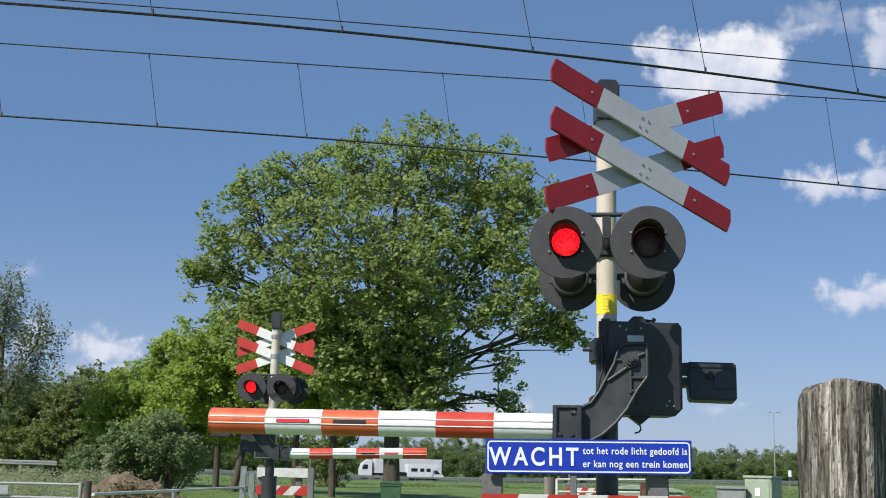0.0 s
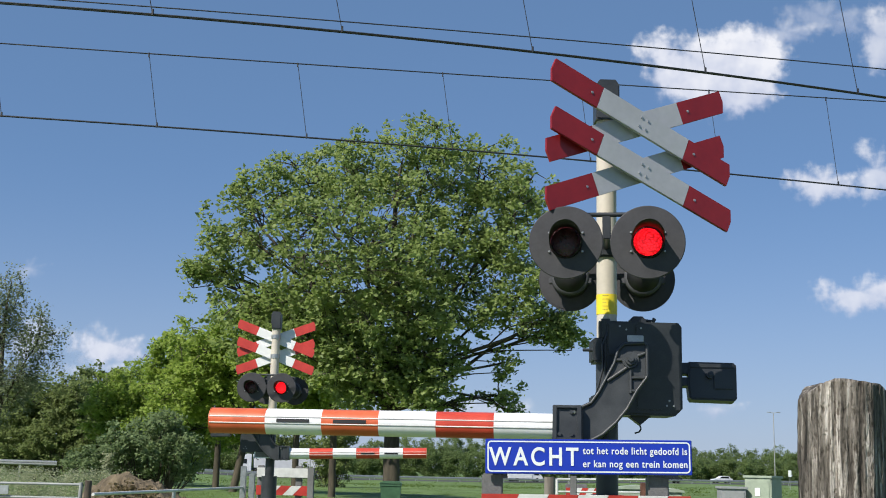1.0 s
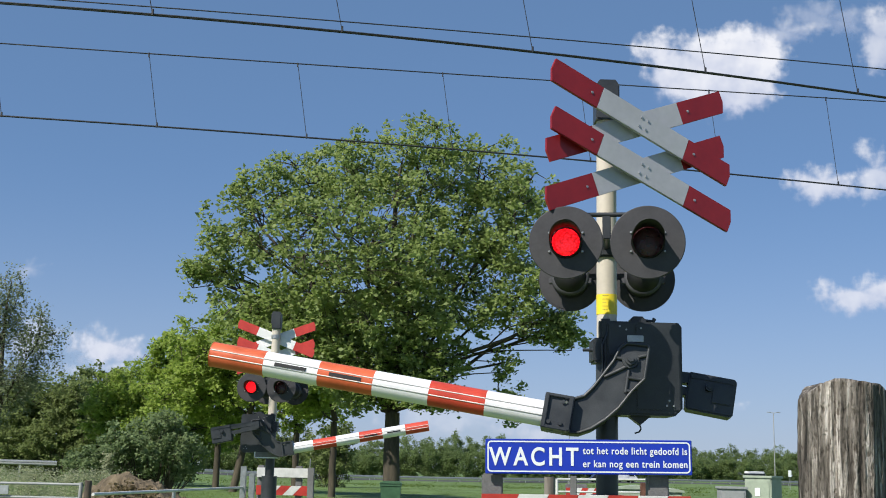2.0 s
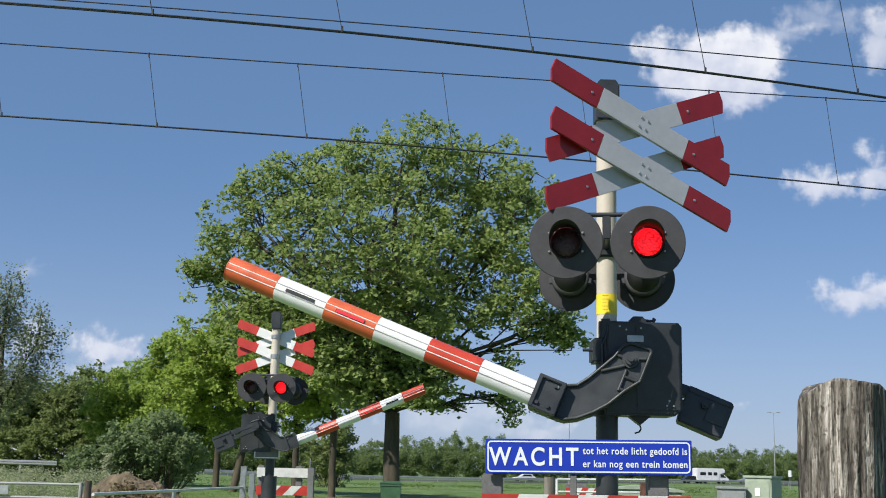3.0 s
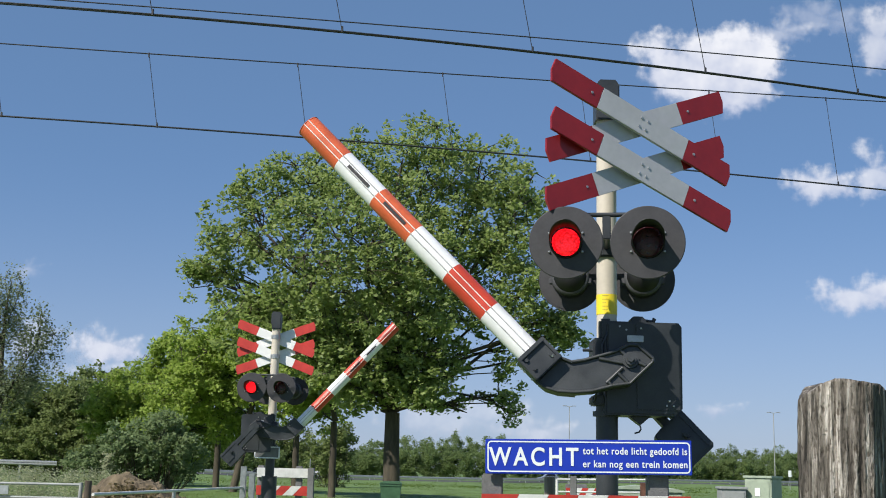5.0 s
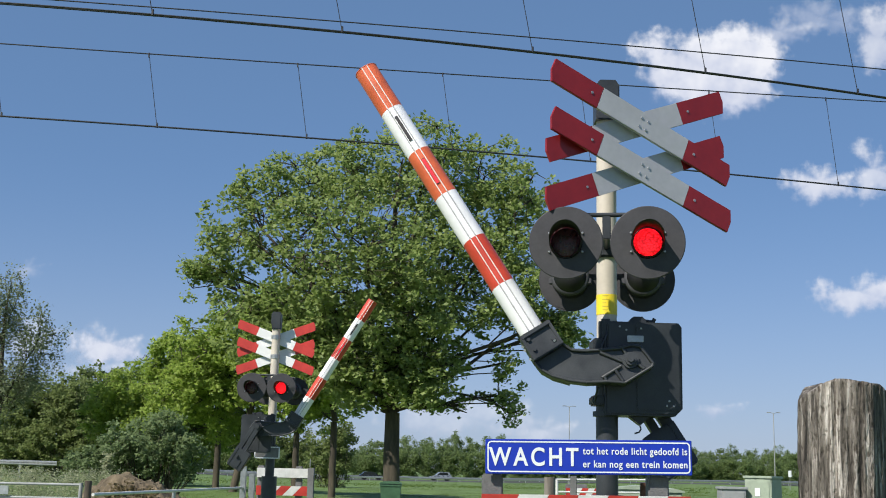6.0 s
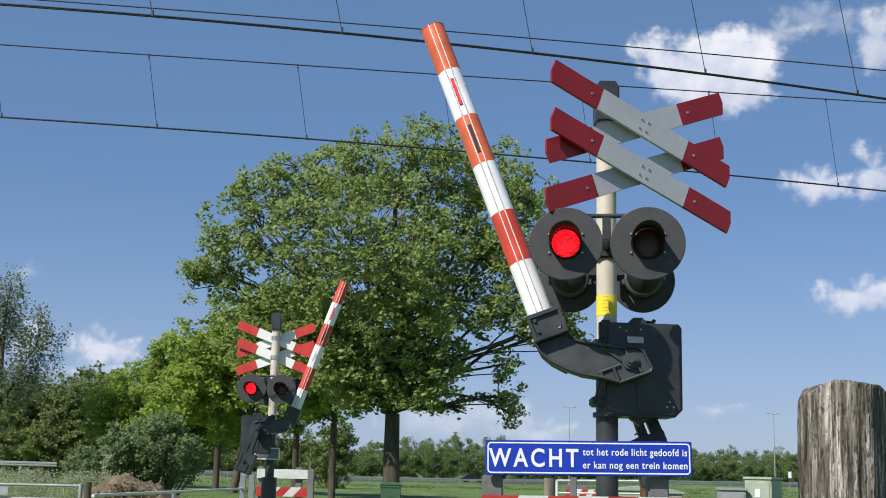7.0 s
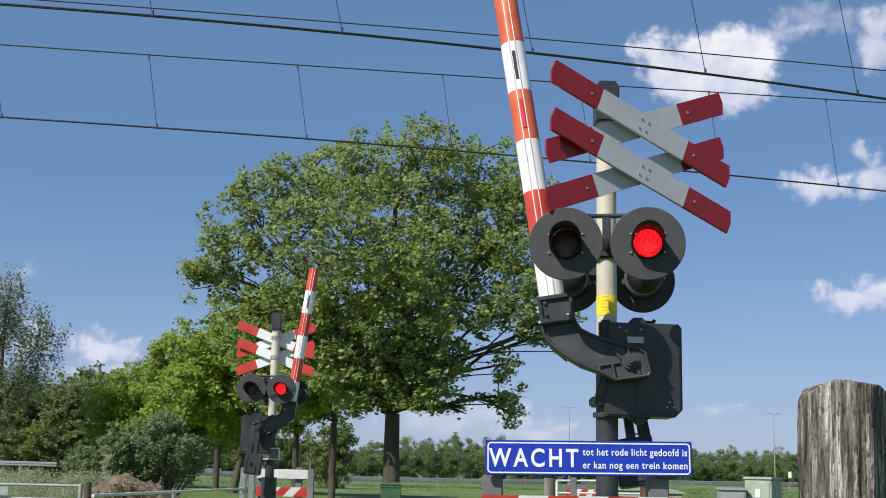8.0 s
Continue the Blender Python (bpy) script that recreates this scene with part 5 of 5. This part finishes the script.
# far side of the crossing
build_chicane(pose(-3.115, 20.8, -0.1), 0.88, "white and red striped chicane fence across the tracks", 1.075, 0.575, 5, True, 0.075)
bm = bmesh.new()
box(bm, -0.055, 0.055, -0.05, 0.05, -0.3, 0.95, 0.008)
tagged(part("fence_post", bm, M_GREYPOST, at=pose(-2.175, 20.75, 0)), "dark grey square post at the end of the chicane", "fence post")
build_pipe_fence(pose(0, 0, 0), (), "sloping white pipe rail beside the path", [((-3.86, 13.6, 0.62), (-3.10, 19.3, 0.62))], M_FENCEW)
for x, y, z in ((-3.10, 19.3, 0.956), (-2.96, 19.3, 0.84)):
    bm = bmesh.new()
    box(bm, -0.045, 0.045, -0.04, 0.04, -0.2, z, 0.006)
    tagged(part("fence_post", bm, M_STEEL, at=pose(x, y, 0)), "pale galvanised square post at the path", "fence post", "pale posts")
bm = bmesh.new()
tube(bm, (0, 0, -0.1), (0, 0, 0.62), 0.025, n=10)
tagged(part("fence_post", bm, M_STEEL, at=pose(-3.52, 16.2, 0)), "thin steel post under the pipe rail", "fence post")
build_pipe_fence(pose(-4.12, 14, 0), ((0.0, 0.74), (-2.6, 0.74)), "galvanised field gate with two rails", [((-2.6, 0, 0.715), (0, 0, 0.715)), ((-2.6, 0, 0.56), (0, 0, 0.56)), ((-2.6, 0, 0.30), (0, 0, 0.30))], M_GREYCAB, 0.015)
bm = bmesh.new()
tube(bm, (0, 0, -0.05), (0.01, 0, 0.765), 0.045, 0.040, n=12)
tagged(part("fence_post", bm, M_OLDWOOD, at=pose(-4.03, 13.95, 0)), "dark old wooden gate post", "fence post")
bm = bmesh.new()
box(bm, -0.12, 0.12, -0.012, 0.0, -0.05, 0.05, 0.003)
tagged(part("gate_plate", bm, M_PLATE, at=pose(-5.06, 13.975, 0.64)), "small grey plate fixed to the field gate", "plate")
bm = bmesh.new()
box(bm, -0.185, 0.185, -0.012, 0.012, -0.085, 0.085, 0.008)
ob = part("back_plate", bm, M_GREYPOST, FAR[0], "grey back of a small white-edged sign", pose(0.035, 0.11, 1.35))
bm = bmesh.new()
for x0, x1, z0, z1 in ((-0.188, 0.188, 0.073, 0.088), (-0.188, 0.188, -0.088, -0.073), (-0.190, -0.173, -0.088, 0.088), (0.173, 0.190, -0.088, 0.088)):
    box(bm, x0, x1, 0.008, 0.018, z0, z1)
part("edge", bm, M_SIGNW, ob)

# between the chicane and the tracks
bm = bmesh.new()
tube(bm, (0, 0, -0.02), (0, 0, 0.95), 0.046, 0.042, n=10)
tagged(part("fence_post", bm, M_PALEWOOD, at=pose(0.852, 9.2, 0)), "weathered round wooden post", "fence post")
bm = bmesh.new()
box(bm, -0.025, 0.025, -0.025, 0.025, 0, 0.93, 0.004)
tagged(part("fence_post", bm, M_RUST, at=pose(1.40, 8.2, 0)), "slim rust-red square post behind the sign", "fence post")
bm = bmesh.new()
box(bm, -0.024, 0.024, -0.024, 0.024, 0, 0.96, 0.004)
tagged(part("fence_post", bm, M_GREYPOST, at=pose(1.078, 9.6, 0)), "slim grey square post behind the sign", "fence post")
build_pipe_fence(pose(1.085, 11, 0), ((0.0, 0.92), (0.84, 0.935)), "low white pipe hoop fence", [((0, 0, 0.92), (0.84, 0, 0.935)), ((0, 0, 0.81), (0.84, 0, 0.82))], M_FENCEW, 0.009)
build_chicane(pose(1.38, 13.0, 0), 0.34, "striped chicane fence at the second track", 0.86, 0.66, 5)
build_cabinet(pose(3.05, 18.5, 0), 0.70, 0.4, 0.74, M_GREENCAB, "pale green trackside cabinet with a ridged lid")
build_cabinet(pose(3.66, 19.0, 0), 0.30, 0.35, 0.70, M_GREENCAB, "small pale green trackside cabinet")
build_cabinet(pose(4.90, 18.2, -0.05, 0, 0, -38), 0.42, 0.40, 1.0, M_GREENCAB, "tall pale green trackside cabinet", False)
build_cabinet(pose(4.42, 18.2, -0.05), 0.36, 0.35, 0.83, M_GREYCAB, "low grey trackside cabinet", False)
bm = bmesh.new()
box(bm, -0.19, 0.19, -0.06, 0.06, 1.72, 2.52, 0.03)
marker = thing("road_marker", "small white marker board on a thin grey post", "road marker", pose(43.75, 150, ground_z(43.75, 150)))
part("board", bm, M_SIGNW, marker)
bm = bmesh.new()
tube(bm, (0, 0.08, -0.2), (0, 0.08, 2.3), 0.035, n=10)
part("post", bm, M_GREYCAB, marker)
build_bin(pose(-1.31, 34, -0.44))

LORRY = build_truck("white lorry with a long trailer on the motorway")
CAMPER = build_camper("white camper van on the motorway")
WHITE_CAR = build_car(M_CARW, "white car on the motorway")
BLACK_CAR = build_car(M_CARD, "dark car following the camper van")
VAN = build_van("dark van with a white roof on the motorway")
SUV = build_car(M_CARS, "silver off-road car on the motorway", True)
LATE_CAR = build_car(M_CARD, "dark car on the motorway")


# ---- movement ----
def flash(led, spans):
    """The led array comes up to the lens while it is lit and draws back behind it when dark."""
    on, off, f = pose(0, -0.013, 0), pose(0, 0.03, 0), 1 / 30
    rows, lit = [], spans[0][0] <= 0
    rows.append((0.0, on if lit else off))
    for a, b in spans:
        if a > 0:
            rows += [(a - f, off), (a, on)]
        if b < 8:
            rows += [(b - f, on), (b, off)]
    if rows[-1][0] < 7.99:
        rows.append((8.0, rows[-1][1]))
    walk(led, rows)


LEFT_LIT = [(0, 0.167), (0.467, 0.833), (1.1, 1.467), (1.767, 2.1), (2.4, 2.767), (3.067, 3.4), (3.7, 4.067), (4.333, 4.7), (4.967, 5.333), (5.633, 5.967), (6.3, 6.667), (6.967, 7.367), (7.6, 7.967)]
RIGHT_LIT = [(b, a) for (_, b), (a, _) in zip(LEFT_LIT, LEFT_LIT[1:])] + [(7.967, 8.1)]


STRIP_LIT = [[(-1, 0.167), (0.467, 0.733), (3.067, 3.367), (3.8, 4.067), (4.4, 4.733), (5.633, 5.967), (6.967, 7.367), (7.567, 7.967)],
             [(0.167, 0.467), (2.767, 3.067), (5.967, 6.233), (7.967, 8.1)]]


def boom_angle(t):
    """Degrees that the boom has risen."""
    return float(np.interp(t, (1.2, 1.3, 1.4, 1.5, 1.7, 2.8, 3.5, 4.5, 6.5, 7.0, 8.0), (0, 0.4, 1.4, 2.7, 5.4, 19.3, 27.8, 39.7, 63.4, 69.3, 81.0)))


def motions():
    for root, leds, boom, strips in (NEAR, FAR):
        front, rear = leds
        for pair in (front, rear):
            flash(pair[0], LEFT_LIT)
            flash(pair[1], RIGHT_LIT)
        home = boom.matrix_basis.copy()
        times = [0.0, 1.2] + [round(1.3 + 0.1 * i, 2) for i in range(6)] + [round(2.0 + 0.5 * i, 2) for i in range(13)]
        walk(boom, [(t, home @ pose(0, 0, 0, 0, boom_angle(t), 0)) for t in times])
        side = 1 if root is NEAR[0] else -1
        on, off, f = pose(0, 0, 0), pose(0, 0.012 * side, 0), 1 / 30
        for strip, spans in zip(strips, STRIP_LIT):
            rows = [(0.0, on if spans[0][0] < 0 else off)]
            for a, b in spans:
                if a > 0:
                    rows += [(a - f, off), (a, on)]
                if b < 8:
                    rows += [(b - f, on), (b, off)]
            walk(strip, rows + ([(8.0, rows[-1][1])] if rows[-1][0] < 7.99 else []))
    slope = math.degrees(math.atan(0.26))

    def go(root, lane, x0, speed, back=False):
        rows = []
        for t in (0.0, 2.0, 4.0, 6.0, 8.0):
            x = x0 + speed * t
            y = road_y(x) + lane
            rows.append((t, pose(x, y, ground_z(x, y) + 0.06, 0, 0, slope + (180 if back else 0))))
        walk(root, rows)
    go(LORRY, 8, -7.6, -22.65)
    go(CAMPER, -7, -2.6, 18.83)
    go(WHITE_CAR, 6, 80.6, -21.1, True)
    go(BLACK_CAR, -7, -6.2, 18.8)
    go(VAN, -7, 26.3, 18.8)
    go(SUV, 6, 130.7, -21.7, True)
    go(LATE_CAR, -7, -125.0, 18.8)
    for c, d in CLOUDS:
        p = c.matrix_basis.translation.copy()
        walk(c, [(0.0, pose(*p)), (8.0, pose(p.x + d, p.y, p.z + 0.15 * abs(d)))])


motions()
